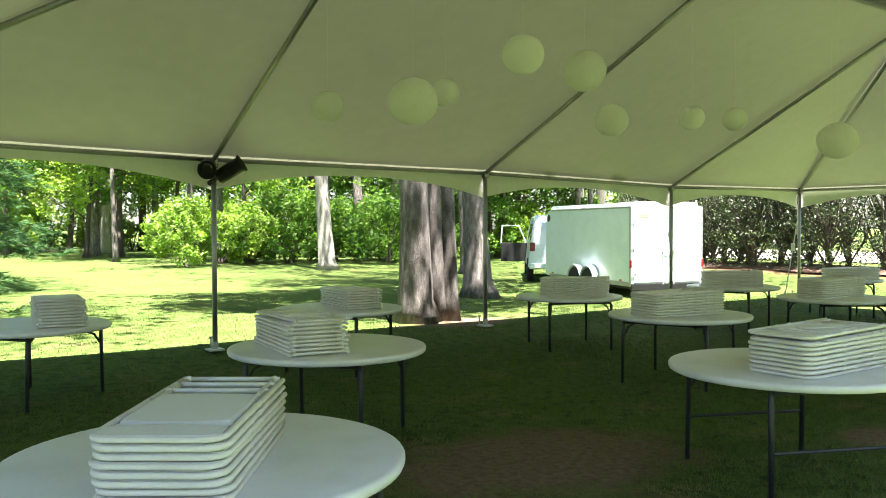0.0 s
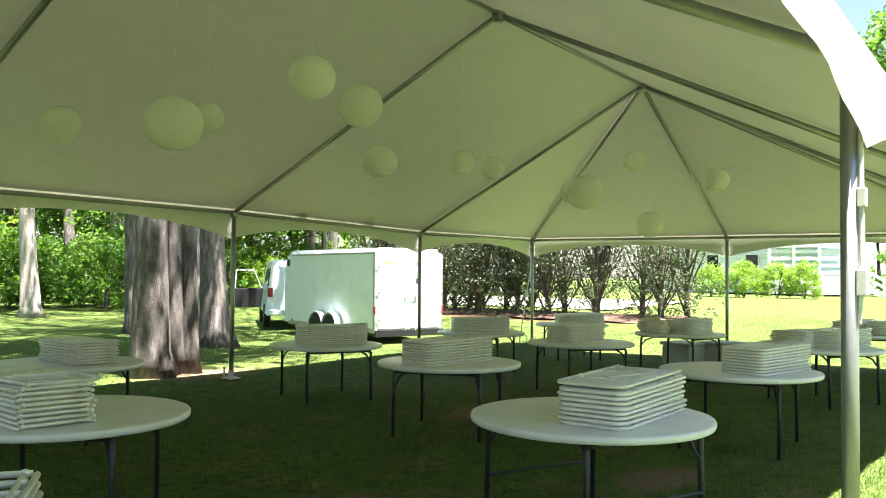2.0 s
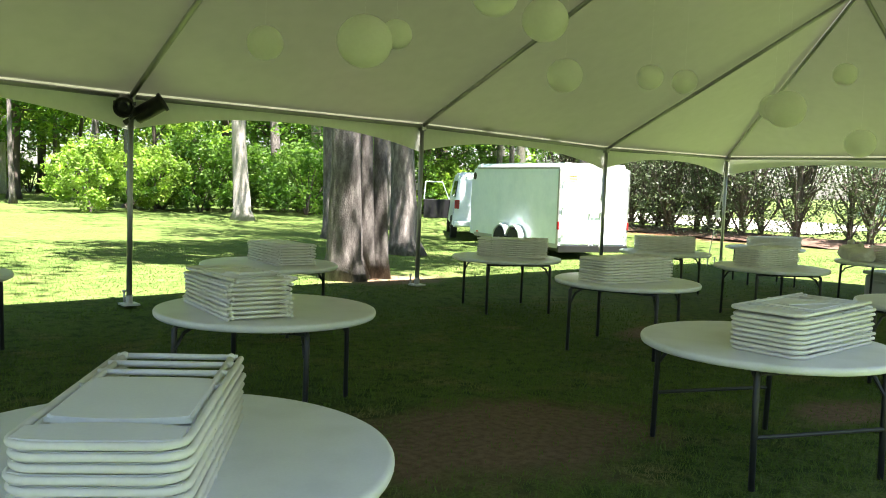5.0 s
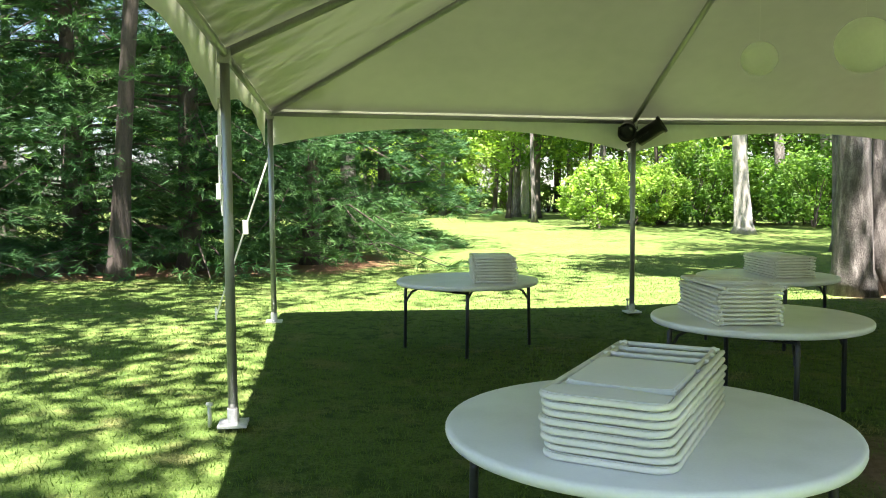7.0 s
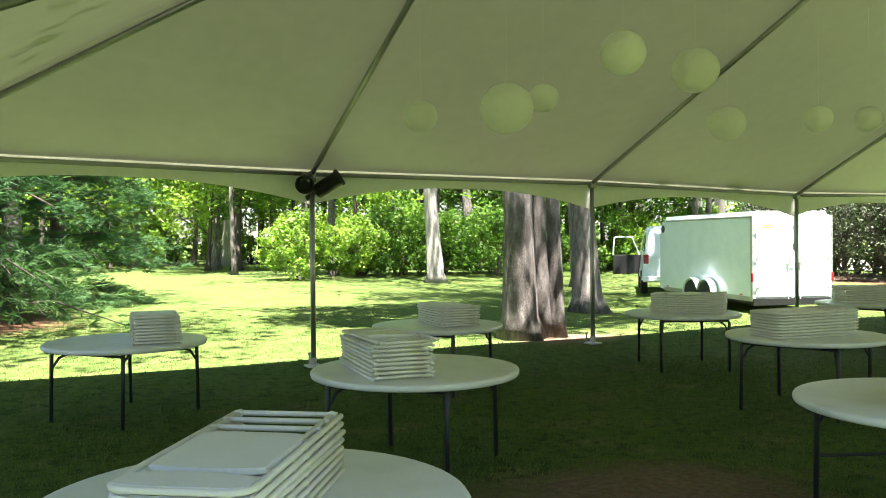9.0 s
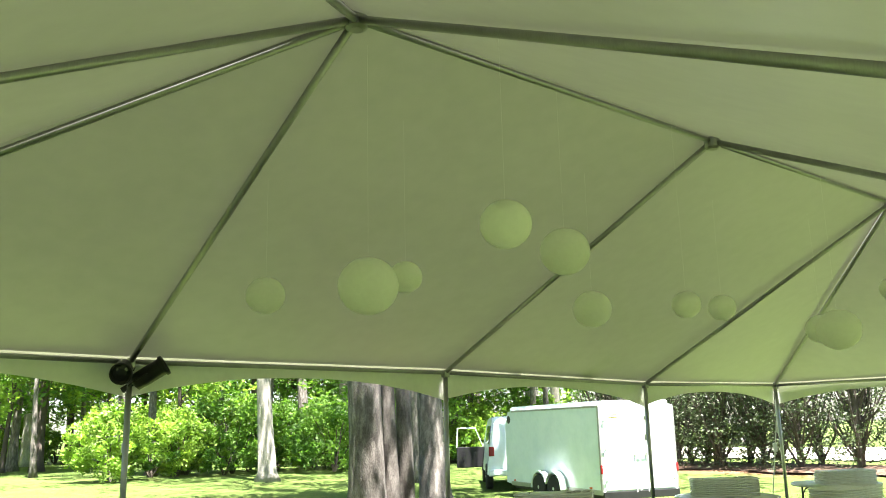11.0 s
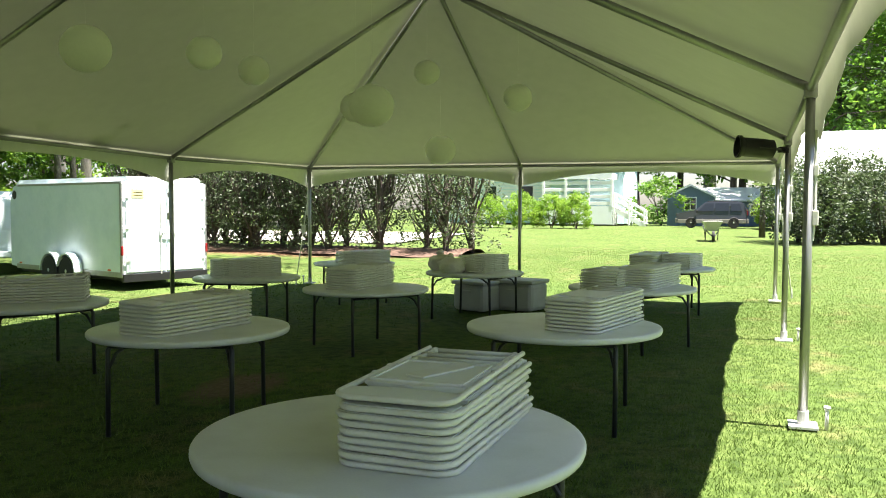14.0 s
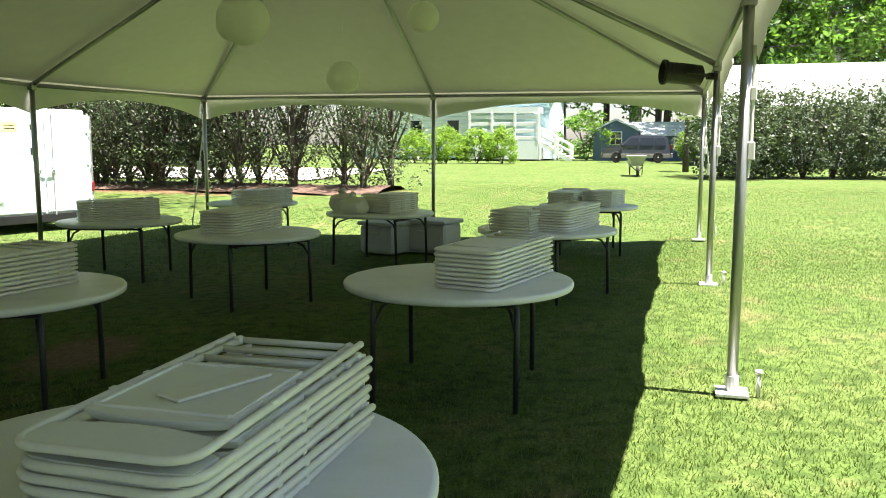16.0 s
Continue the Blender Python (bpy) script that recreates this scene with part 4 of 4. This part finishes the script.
for scale, z_lo, z_hi in ((1.0, 0.36, 0.72),):
    o = [bm.verts.new((x, y, z_lo)) for x, y in lo] + [bm.verts.new((x, y, z_hi)) for x, y in hi]
    i = [bm.verts.new((x * 0.95, y * 0.93, z_lo + 0.02)) for x, y in lo] + [bm.verts.new((x * 0.97, y * 0.95, z_hi)) for x, y in hi]
    bm.faces.new(o[:4][::-1]), bm.faces.new(i[:4])
    for k in range(4):
        j = (k + 1) % 4
        bm.faces.new((o[k], o[j], o[4 + j], o[4 + k])), bm.faces.new((i[k], i[4 + k], i[4 + j], i[j])), bm.faces.new((o[4 + k], o[4 + j], i[4 + j], i[4 + k]))
part("tray", bm, M_TOTE, barrow)
for s in (-1, 1):
    bm = bmesh.new()
    tube(bm, [(0.75, s * 0.05, 0.2), (0.2, s * 0.2, 0.34), (-0.5, s * 0.26, 0.42), (-0.95, s * 0.3, 0.55)], 0.02, 8)
    part("handle", bm, M_LEG, barrow)
    bm = bmesh.new()
    tube(bm, [(-0.15, s * 0.22, 0.36), (-0.28, s * 0.22, 0.02), (-0.4, s * 0.22, 0.02), (-0.45, s * 0.25, 0.4)], 0.016, 8)
    part("leg", bm, M_LEG, barrow)
wheel(barrow, 0.72, 0.0, 0.19, 0.19, 0.09, 1)
barrow.scale = (1.2, 1.2, 1.2)


# ---- houses ----
def house_main():
    hx, hy, hr = HOUSE
    z = gz(hx, hy)
    th = thing("house", pose(hx, hy, z + 0.1, 0, 0, hr), "white and pale blue house with raised porch and wooden stair", "house")
    # local: x along the front, front faces -y
    bm = bmesh.new()
    box(bm, -13, 0, 0, 3.0, 8, 4.6)
    part("wall", bm, M_BLUE_WALL, th, "pale blue siding wall")
    for k in range(16):
        bm = bmesh.new()
        box(bm, -13.02, -0.035, 0.25 + k * 0.27, -2.6, -0.005, 0.47 + k * 0.27, 0.006)
        part("siding_board", bm, M_SIDING, th)
    bm = bmesh.new()
    extrude_outline(bm, [(-0.8, 4.5), (4.0, 6.6), (8.8, 4.5), (8.8, 4.65), (4.0, 6.8), (-0.8, 4.65)], -9.4, 7.5)
    bmesh.ops.rotate(bm, matrix=Matrix.Rotation(radians(90), 3, "Z"), verts=bm.verts)
    bmesh.ops.transform(bm, matrix=Matrix.Translation((-6, 0, 0)), verts=bm.verts)
    part("roof", bm, M_SHINGLE, th)
    for k in range(3):
        bm = bmesh.new()
        box(bm, -11 + k * 3, -0.07, 1.7, -9.9 + k * 3, 0.0, 3.0, 0.01)
        w = part("window", bm, M_DECK, th)
        bm = bmesh.new()
        box(bm, -10.9 + k * 3, -0.085, 1.8, -10.0 + k * 3, -0.05, 2.9)
        part("pane", bm, M_DARKGLASS, w)
    # raised porch with louvred openings
    bm = bmesh.new()
    box(bm, -2.6, -2.6, 0.0, 2.6, -0.04, 1.35)
    box(bm, -2.6, -2.6, 3.35, 2.6, -0.04, 3.75)
    part("porch_base", bm, M_SIDING, th)
    for k in range(4):
        x = -2.55 + k * 1.7
        bm = bmesh.new()
        box(bm, x - 0.09, -2.62, 1.35, x + 0.09, -2.44, 3.35, 0.01)
        part("porch_post", bm, M_DECK, th)
        if k < 3:
            for j in range(4):
                bm = bmesh.new()
                box(bm, x + 0.09, -2.58, 1.42 + j * 0.5, x + 1.61, -2.5, 1.66 + j * 0.5, 0.01)
                part("porch_board", bm, M_DECK, th)
    # stair that runs down to the right, with rail
    for k in range(8):
        bm = bmesh.new()
        box(bm, 2.6 + k * 0.3, -2.5, 1.2 - k * 0.165, 2.95 + k * 0.3, -1.2, 1.25 - k * 0.165, 0.008)
        part("stair_tread", bm, M_DECK, th)
    for y in (-2.52, -1.18):
        bm = bmesh.new()
        extrude_outline(bm, [(2.6, 1.0), (5.0, -0.3), (5.0, -0.02), (2.6, 1.3)], y - 0.03, y + 0.03)
        part("stringer", bm, M_DECK, th)
        bm = bmesh.new()
        extrude_outline(bm, [(2.6, 2.2), (5.0, 0.9), (5.0, 1.02), (2.6, 2.34)], y - 0.05, y + 0.05)
        part("hand_rail", bm, M_DECK, th)
        bm = bmesh.new()
        extrude_outline(bm, [(2.6, 1.7), (5.0, 0.4), (5.0, 0.52), (2.6, 1.84)], y - 0.03, y + 0.03)
        part("lower_rail", bm, M_DECK, th)
        for k in range(3):
            bm = bmesh.new()
            xx = 2.7 + k * 1.1
            box(bm, xx - 0.06, y - 0.06, -0.05, xx + 0.06, y + 0.06, 2.3 - (xx - 2.6) * 0.54, 0.008)
            part("newel_post", bm, M_DECK, th)


house_main()


def shed(x, y, rot, w, d, h, ridge, wall, roofmat, label, name="shed", windows=1):
    th = thing(name, pose(x, y, gz(x, y) - 0.05, 0, 0, rot), label, "shed" if name == "shed" else "building")
    bm = bmesh.new()
    box(bm, -w / 2, -d / 2, 0, w / 2, d / 2, h)
    part("wall", bm, wall, th)
    for k in range(int(h / 0.25)):
        bm = bmesh.new()
        box(bm, -w / 2 - 0.01, -d / 2 - 0.03, k * 0.25 + 0.02, w / 2 + 0.01, -d / 2 - 0.004, k * 0.25 + 0.235, 0.006)
        part("siding_board", bm, wall, th)
    bm = bmesh.new()
    e = 0.4
    extrude_outline(bm, [(-d / 2 - e, h - 0.12), (0, ridge), (d / 2 + e, h - 0.12), (d / 2 + e, h), (0, ridge + 0.14), (-d / 2 - e, h)], -w / 2 - e, w / 2 + e)
    bmesh.ops.rotate(bm, matrix=Matrix.Rotation(radians(90), 3, "Z"), verts=bm.verts)
    part("roof", bm, roofmat, th)
    for k in range(windows):
        xx = -w / 2 + (k + 0.5) * w / windows
        bm = bmesh.new()
        box(bm, xx - 0.55, -d / 2 - 0.07, h * 0.4, xx + 0.55, -d / 2 - 0.03, h * 0.85, 0.01)
        wd = part("window", bm, M_DECK, th)
        for sx in (-1, 1):
            for sz in (0, 1):
                bm = bmesh.new()
                box(bm, xx + sx * 0.25 - 0.2, -d / 2 - 0.085, h * (0.44 + 0.2 * sz), xx + sx * 0.25 + 0.2, -d / 2 - 0.06, h * (0.6 + 0.2 * sz))
                part("pane", bm, M_DARKGLASS, wd)
    return th


shed(*SHED, 6.4, 4, 2.0, 2.85, M_BLUE_SHED, M_ROOF, "slate blue wooden shed with pale roof", windows=3)
gable = thing("shed_gable", pose(SHED[0], SHED[1], gz(*SHED[:2]), 0, 0, SHED[2]), "slate blue shed front gable with white window", "shed")
bm = bmesh.new()
extrude_outline(bm, [(-4.2, 0), (-0.9, 0), (-0.9, 2.2), (-2.55, 2.95), (-4.2, 2.2)], -4.2, -2.62)
part("wall", bm, M_BLUE_SHED, gable)
bm = bmesh.new()
extrude_outline(bm, [(-4.5, 2.02), (-2.55, 2.98), (-0.6, 2.02), (-0.6, 2.15), (-2.55, 3.12), (-4.5, 2.15)], -4.4, -2.65)
part("roof", bm, M_ROOF, gable)
bm = bmesh.new()
box(bm, -3.0, -4.26, 1.15, -2.1, -4.19, 2.15, 0.01)
w = part("window", bm, M_DECK, gable)
for k in range(2):
    for j in range(2):
        bm = bmesh.new()
        box(bm, -2.94 + k * 0.42, -4.28, 1.21 + j * 0.46, -2.58 + k * 0.42, -4.25, 1.61 + j * 0.46)
        part("pane", bm, M_DARKGLASS, w)
shed(*LONGHOUSE, 30, 9, 3.4, 5.9, M_SIDING, M_ROOF, "long white building with a broad pale roof", "outbuilding", 6)


# ---- trees and shrubs ----
def leaf_cloud(r, centres, radii, per, size, flat=0.75):
    """Quads scattered in clumps round the centres."""
    n = len(centres) * per
    c = np.repeat(np.asarray(centres), per, 0)
    rr = np.repeat(np.asarray(radii), per)
    d = r.normal(size=(n, 3))
    d /= np.linalg.norm(d, axis=1)[:, None]
    d *= (rr * r.uniform(0.35, 1.0, n) ** 0.6)[:, None]
    d[:, 2] *= flat
    p = c + d
    u = r.normal(size=(n, 3))
    u[:, 2] *= 0.6
    u /= np.linalg.norm(u, axis=1)[:, None]
    w = np.cross(u, r.normal(size=(n, 3)))
    w /= np.linalg.norm(w, axis=1)[:, None] + 1e-9
    s = (size * r.uniform(0.6, 1.4, n))[:, None]
    v = np.stack([p - u * s, p + w * s * 0.45, p + u * s, p - w * s * 0.45], 1).reshape(-1, 3)
    return v, np.arange(4 * n).reshape(-1, 4)


def limbs_tree(seed, height, trunk_r, crown_lo, crown_r, clumps, per, leaf, lean=0.03, sides=12, crown_c=None):
    """Trunk and limbs as one tapered mesh, and the clump centres of the crown."""
    r = np.random.default_rng(seed)
    bm = bmesh.new()
    n = 9
    pts, rad = [], []
    dx, dy = r.normal(0, lean, 2)
    for i in range(n + 1):
        u = i / n
        flare = 1 + 0.7 * max(0, 1 - u * height / 0.9) ** 2
        pts.append((dx * u * height + 0.12 * math.sin(u * 5 + seed), dy * u * height + 0.12 * math.cos(u * 4 + seed), u * height * 0.92 - 0.05))
        rad.append(max(0.03, trunk_r * (1 - 0.8 * u) * flare))
    # a denser foot for the root flare
    pts.insert(1, (pts[0][0] * 0.8 + pts[1][0] * 0.2, pts[0][1] * 0.8 + pts[1][1] * 0.2, 0.35))
    rad.insert(1, trunk_r * 1.18)
    tube(bm, pts, rad, sides)
    for v in bm.verts:
        k = 1 + 0.06 * noise.noise(v.co * 2.3) + (0.10 * math.sin(math.atan2(v.co.y, v.co.x) * 5 + seed) if v.co.z < 0.4 else 0)
        v.co.x *= k
        v.co.y *= k
    centres, radii = [], []
    nl = max(6, clumps // 7)
    for k in range(nl):
        u = r.uniform(0, 1) ** 0.9
        z = crown_lo + (height * 0.88 - crown_lo) * u
        i = min(n, max(1, int(z / (height * 0.92) * n)))
        b = Vector(pts[i + 1 if i + 1 < len(pts) else -1])
        b.z = z
        a = r.uniform(0, 2 * math.pi)
        reach = crown_r * (0.45 + 0.6 * math.sin(math.pi * min(1, 0.18 + 0.82 * u)) * r.uniform(0.7, 1.1))
        e = b + Vector((math.cos(a) * reach, math.sin(a) * reach, reach * r.uniform(0.1, 0.55)))
        mid = b.lerp(e, 0.5) + Vector((0, 0, 0.12 * reach))
        rb = max(0.025, trunk_r * 0.32 * (1 - 0.5 * u))
        tube(bm, [b, mid, e], [rb, rb * 0.6, 0.012], 6)
        for q in range(7):
            f = r.uniform(0.35, 1.08)
            c = b.lerp(e, f) + Vector(r.normal(0, 0.30 * reach * 0.6, 3))
            centres.append(tuple(c))
            radii.append(r.uniform(0.45, 1.0) * crown_r * 0.26)
    v, f = leaf_cloud(r, centres, radii, per, leaf)
    return bm, v, f


def broad_tree(seed, m, label, height, trunk_r, crown_lo, crown_r, clumps, per, leaf, bark, leafmat, group="trees"):
    th = thing("tree", m, label, "tree", group)
    bm, v, f = limbs_tree(seed, height, trunk_r, crown_lo, crown_r, clumps, per, leaf)
    part("trunk", bm, bark, th, smooth=True)
    part("crown", mesh_np("crown", v, f, leafmat), leafmat, th)
    return th


def at(x, y, rot=0.0, s=1.0):
    return pose(x, y, gz(x, y), 0, 0, rot) @ Matrix.Diagonal((s, s, s, 1))


def place(kind, x, y, s=1.0):
    ob = copy_thing(kind, pose(x, y, gz(x, y), 0, 0, rnd.uniform(0, 360)))
    ob.scale = (s, s, s * rnd.uniform(0.92, 1.1))
    return ob


# trees close to the tent, each with its own trunk; some unseen, added for shade
def near_trunks():
    for i, (x, y, r, h, cr, lean) in enumerate(TRUNKS):
        broad_tree(40 + i, pose(x, y, gz(x, y), lean[0], lean[1], i * 50), "tall grey-barked tree with bare lower trunk", h, r, 11.0 if i < 3 else 8.0, cr, 105, 46, 0.158, M_BARK_PALE if i == 4 else M_BARK_DARK if r == 0.17 else M_BARK, M_LEAF, "tall trees beside the tent")


near_trunks()

forest_a = broad_tree(1, at(27.0, 40.0), "tall pale-trunked tree at the lawn's far edge", 17, 0.38, 6.0, 4.6, 130, 40, 0.16, M_BARK_PALE, M_LEAF, "woodland trees")
forest_b = broad_tree(2, at(33.5, 43.0), "leafy woodland tree with low branches", 14, 0.24, 1.8, 4.2, 150, 40, 0.16, M_BARK_DARK, M_LEAF, "woodland trees")
forest_c = broad_tree(3, at(19.0, 56.0), "light green woodland tree", 11, 0.18, 1.4, 3.6, 130, 40, 0.16, M_BARK_DARK, M_LEAF_LIGHT, "woodland trees")
forest_d = broad_tree(4, at(12.0, 64.0), "slender woodland tree with leafy crown", 15, 0.2, 3.5, 3.2, 110, 40, 0.16, M_BARK, M_LEAF, "woodland trees")
kinds = (forest_a, forest_b, forest_c, forest_d)
for x, y, k, s in FOREST:
    place(kinds[k], x, y, s)


def shrub(seed, m, label, w, h, clumps, per, leaf, leafmat, group, stems=7, low=0.12, category="bush"):
    r = np.random.default_rng(seed)
    th = thing("bush", m, label, category, group)
    bm = bmesh.new()
    centres, radii = [], []
    for k in range(stems):
        a = r.uniform(0, 2 * math.pi)
        reach = w / 2 * r.uniform(0.3, 0.9)
        top = Vector((math.cos(a) * reach, math.sin(a) * reach, h * r.uniform(0.6, 0.95)))
        tube(bm, [(0.05 * math.cos(a), 0.05 * math.sin(a), -0.03), top * 0.5 + Vector((0, 0, h * 0.12)), top], [0.03, 0.02, 0.006], 5)
    for k in range(clumps):
        a, u = r.uniform(0, 2 * math.pi), r.uniform(low, 1)
        rad = w / 2 * math.sqrt(max(0.0, 1 - (2 * abs(u - 0.45)) ** 2.4 * 0.8)) * r.uniform(0.5, 1.0)
        centres.append((math.cos(a) * rad, math.sin(a) * rad, h * u * r.uniform(0.85, 1.06)))
        radii.append(r.uniform(0.16, 0.34) * min(w, h) * 0.55)
    part("stem", bm, M_BARK_DARK, th)
    v, f = leaf_cloud(r, centres, radii, per, leaf, 0.9)
    v[:, 2] = np.maximum(v[:, 2], 0.01)
    part("foliage", mesh_np("foliage", v, f, leafmat), leafmat, th)
    return th


bush_light = shrub(71, at(12.3, 33.4), "bright light-green bush at the lawn's edge", 3.2, 2.7, 70, 84, 0.088, M_LEAF_LIGHT, "woodland bushes")
bush_dark = shrub(72, at(21.6, 32.2), "dense dark green bush", 4.2, 3.0, 55, 58, 0.105, M_LEAF, "woodland bushes")
bush_low = shrub(73, at(34, 25), "low green undergrowth bush", 3.2, 1.6, 36, 50, 0.1, M_LEAF, "woodland bushes")
bush_fine = shrub(74, at(41.0, -1.4), "tall dark overgrown shrub before the long building", 3.4, 3.6, 90, 55, 0.075, M_LEAF_DARK, "shrubs before the long building", 12, 0.03)
for x, y, k, s in BUSHES:
    place((bush_light, bush_dark, bush_low, bush_fine)[k], x, y, s)


# pines: drooping whorled branches with needle tufts
def pine(seed, m, height, trunk_r, spread, low, label="large dark green pine with drooping branches"):
    r = np.random.default_rng(seed)
    th = thing("pine_tree", m, label, "tree", "pines beside the lawn")
    bm = bmesh.new()
    tube(bm, [(0, 0, -0.05), (0.03, 0, 0.4), (0.05, 0.02, height * 0.5), (0, 0, height)], [trunk_r * 1.3, trunk_r, trunk_r * 0.6, 0.03], 12)
    tuft_c, tuft_d = [], []
    z = low
    while z < height - 0.5:
        u = (z - low) / (height - low)
        for k in range(int(r.integers(4, 7))):
            a = r.uniform(0, 2 * math.pi)
            reach = spread * (1 - u) ** 0.75 * r.uniform(0.65, 1.1) + 0.3
            d = Vector((math.cos(a), math.sin(a), 0))
            b = Vector((0, 0, z + r.uniform(-0.2, 0.2)))
            p1 = b + d * reach * 0.5 + Vector((0, 0, reach * 0.05))
            p2 = b + d * reach + Vector((0, 0, -reach * r.uniform(0.05, 0.22)))
            tube(bm, [b, p1, p2], [0.035, 0.022, 0.006], 5)
            nt = int(8 + reach * 12)
            for q in range(nt):
                f = r.uniform(0.25, 1.0)
                base = (b.lerp(p1, f * 2) if f < 0.5 else p1.lerp(p2, f * 2 - 1))
                sidev = Vector((-d.y, d.x, 0)) * r.normal(0, 0.28) * reach * (0.35 + f * 0.4)
                c = base + sidev + Vector((0, 0, r.normal(0, 0.07)))
                tuft_c.append(tuple(c))
                dd = (d + sidev * 0.8 + Vector((0, 0, r.uniform(-0.25, 0.35)))).normalized()
                tuft_d.append(tuple(dd))
        z += r.uniform(0.28, 0.5)
    part("trunk", bm, M_BARK_DARK, th, smooth=True)
    c, d = np.asarray(tuft_c), np.asarray(tuft_d)
    per = 22
    n = len(c) * per
    cc, dd = np.repeat(c, per, 0), np.repeat(d, per, 0)
    dirs = dd * 1.0 + r.normal(0, 0.42, (n, 3)) - np.array((0, 0, 0.12))
    dirs /= np.linalg.norm(dirs, axis=1)[:, None]
    start = cc + dd * (r.uniform(-0.14, 0.14, n))[:, None]
    side = np.cross(dirs, r.normal(size=(n, 3)))
    side /= np.linalg.norm(side, axis=1)[:, None] + 1e-9
    ln = r.uniform(0.15, 0.28, n)[:, None]
    v = np.stack([start - side * 0.009, start + side * 0.009, start + dirs * ln], 1).reshape(-1, 3)
    part("needles", mesh_np("needles", v, np.arange(3 * n).reshape(-1, 3), M_NEEDLE), M_NEEDLE, th)
    return th


pine_a = pine(5, at(*PINES[0][:2]), 13, 0.26, 3.6, 0.55)
pine_b = pine(6, at(*PINES[1][:2]), 11, 0.22, 3.2, 0.5)
for x, y, k, s in PINES[2:]:
    place((pine_a, pine_b)[k], x, y, s)


# screen of thin-stemmed trees at the end of the yard
def hedge_tree(seed, m, h, w, label):
    r = np.random.default_rng(seed)
    th = thing("hedge_tree", m, label, "tree", "hedge trees at the yard's end")
    bm = bmesh.new()
    centres, radii = [], []
    tube(bm, [(0, 0, -0.05), (0.05, 0.02, h * 0.4), (0, 0, h * 0.95)], [0.12, 0.09, 0.02], 8)
    for k in range(22):
        a = r.uniform(0, 2 * math.pi)
        z = h * r.uniform(0.0, 0.45)
        e = Vector((math.cos(a) * w * 0.5 * r.uniform(0.5, 1), math.sin(a) * w * 0.5 * r.uniform(0.5, 1), min(h, z + h * r.uniform(0.25, 0.6))))
        tube(bm, [(0, 0, z), (e.x * 0.55, e.y * 0.55, z + (e.z - z) * 0.4), e], [0.045, 0.03, 0.008], 5)
        for q in range(4):
            f = r.uniform(0.3, 1.0)
            centres.append((e.x * f + r.normal(0, 0.22), e.y * f + r.normal(0, 0.22), z + (e.z - z) * f + r.normal(0, 0.25)))
            radii.append(r.uniform(0.25, 0.5))
    for k in range(30):
        a, q = r.uniform(0, 2 * math.pi), r.uniform(0.1, 1.0)
        centres.append((math.cos(a) * w * 0.5 * q, math.sin(a) * w * 0.5 * q, h * r.uniform(0.05, 0.85)))
        radii.append(r.uniform(0.2, 0.45))
    for k in range(18):
        a, q = r.uniform(0, 2 * math.pi), r.uniform(0.2, 1.1)
        centres.append((math.cos(a) * w * 0.5 * q, math.sin(a) * w * 0.5 * q, h * r.uniform(0.04, 0.26)))
        radii.append(r.uniform(0.2, 0.38))
    part("trunk", bm, M_BARK_DARK, th)
    v, f = leaf_cloud(r, centres, radii, 22, 0.055)
    v[:, 2] = np.maximum(v[:, 2], 0.05)
    part("foliage", mesh_np("foliage", v, f, M_LEAF_DARK), M_LEAF_DARK, th)
    return th


hedge_a = hedge_tree(81, at(*HEDGE[0]), 5.2, 2.6, "dark loose hedge tree with thin stems")
hedge_b = hedge_tree(82, at(*HEDGE[1]), 4.8, 2.4, "dark loose hedge tree with thin stems")
for i, (x, y) in enumerate(HEDGE[2:]):
    place((hedge_a, hedge_b)[i % 2], x, y, rnd.uniform(0.88, 1.15))

# mulch bank under the hedge
bm = bmesh.new()
n = 40
rows = []
for i in range(n + 1):
    u = i / n
    x, y = 29.5 + 0.7 * math.sin(u * 2.2), 9.3 + 15.5 * u
    w = 1.5 + 0.3 * math.sin(u * 21)
    rows.append([bm.verts.new((x + dx * w, y, gz(x, y) + dz + 0.05 * noise.noise(Vector((i * 0.7, dx * 3, 0))))) for dx, dz in ((-1, -0.03), (-0.6, 0.10), (0, 0.18), (0.6, 0.12), (1, -0.03))])
for a, b in zip(rows, rows[1:]):
    for k in range(4):
        bm.faces.new((a[k], b[k], b[k + 1], a[k + 1]))
tagged(part("mulch_bank", bm, M_SOILHEAP, smooth=True), "low brown mulch bank under the hedge", "mulch", kind="structure")

# pale gravel sheet, assumed drive, added to brighten the gaps behind the hedge
bm = bmesh.new()
rows = []
for i in range(31):
    y = 14.5 + i * 1.0
    rows.append([bm.verts.new((x + 0.5 * math.sin(y * 0.4), y, gz(x, y) + 0.03)) for x in (34.5, 37.0, 39.5, 42.0, 44.5)])
for a, b in zip(rows, rows[1:]):
    for k in range(4):
        bm.faces.new((a[k], b[k], b[k + 1], a[k + 1]))
tagged(part("driveway", bm, M_GRAVEL), "pale gravel strip added behind the hedge", "driveway", kind="structure")

# post with a pale dish beside the outbuilding
px, py = DISH
dish = thing("bird_bath", pose(px, py, gz(px, py)), "pale shallow dish on a dark garden post", "bird bath")
bm = bmesh.new()
tube(bm, [(0, 0, -0.05), (0.06, 0, 1.2), (0.0, 0, 2.45)], [0.16, 0.13, 0.11], 10)
part("post", bm, M_BARK_DARK, dish, smooth=True)
bm = bmesh.new()
lathe(bm, [(0.1, 2.44), (0.45, 2.52), (0.55, 2.6), (0.5, 2.6), (0.1, 2.5)], 24)
part("dish", bm, M_DECK, dish)
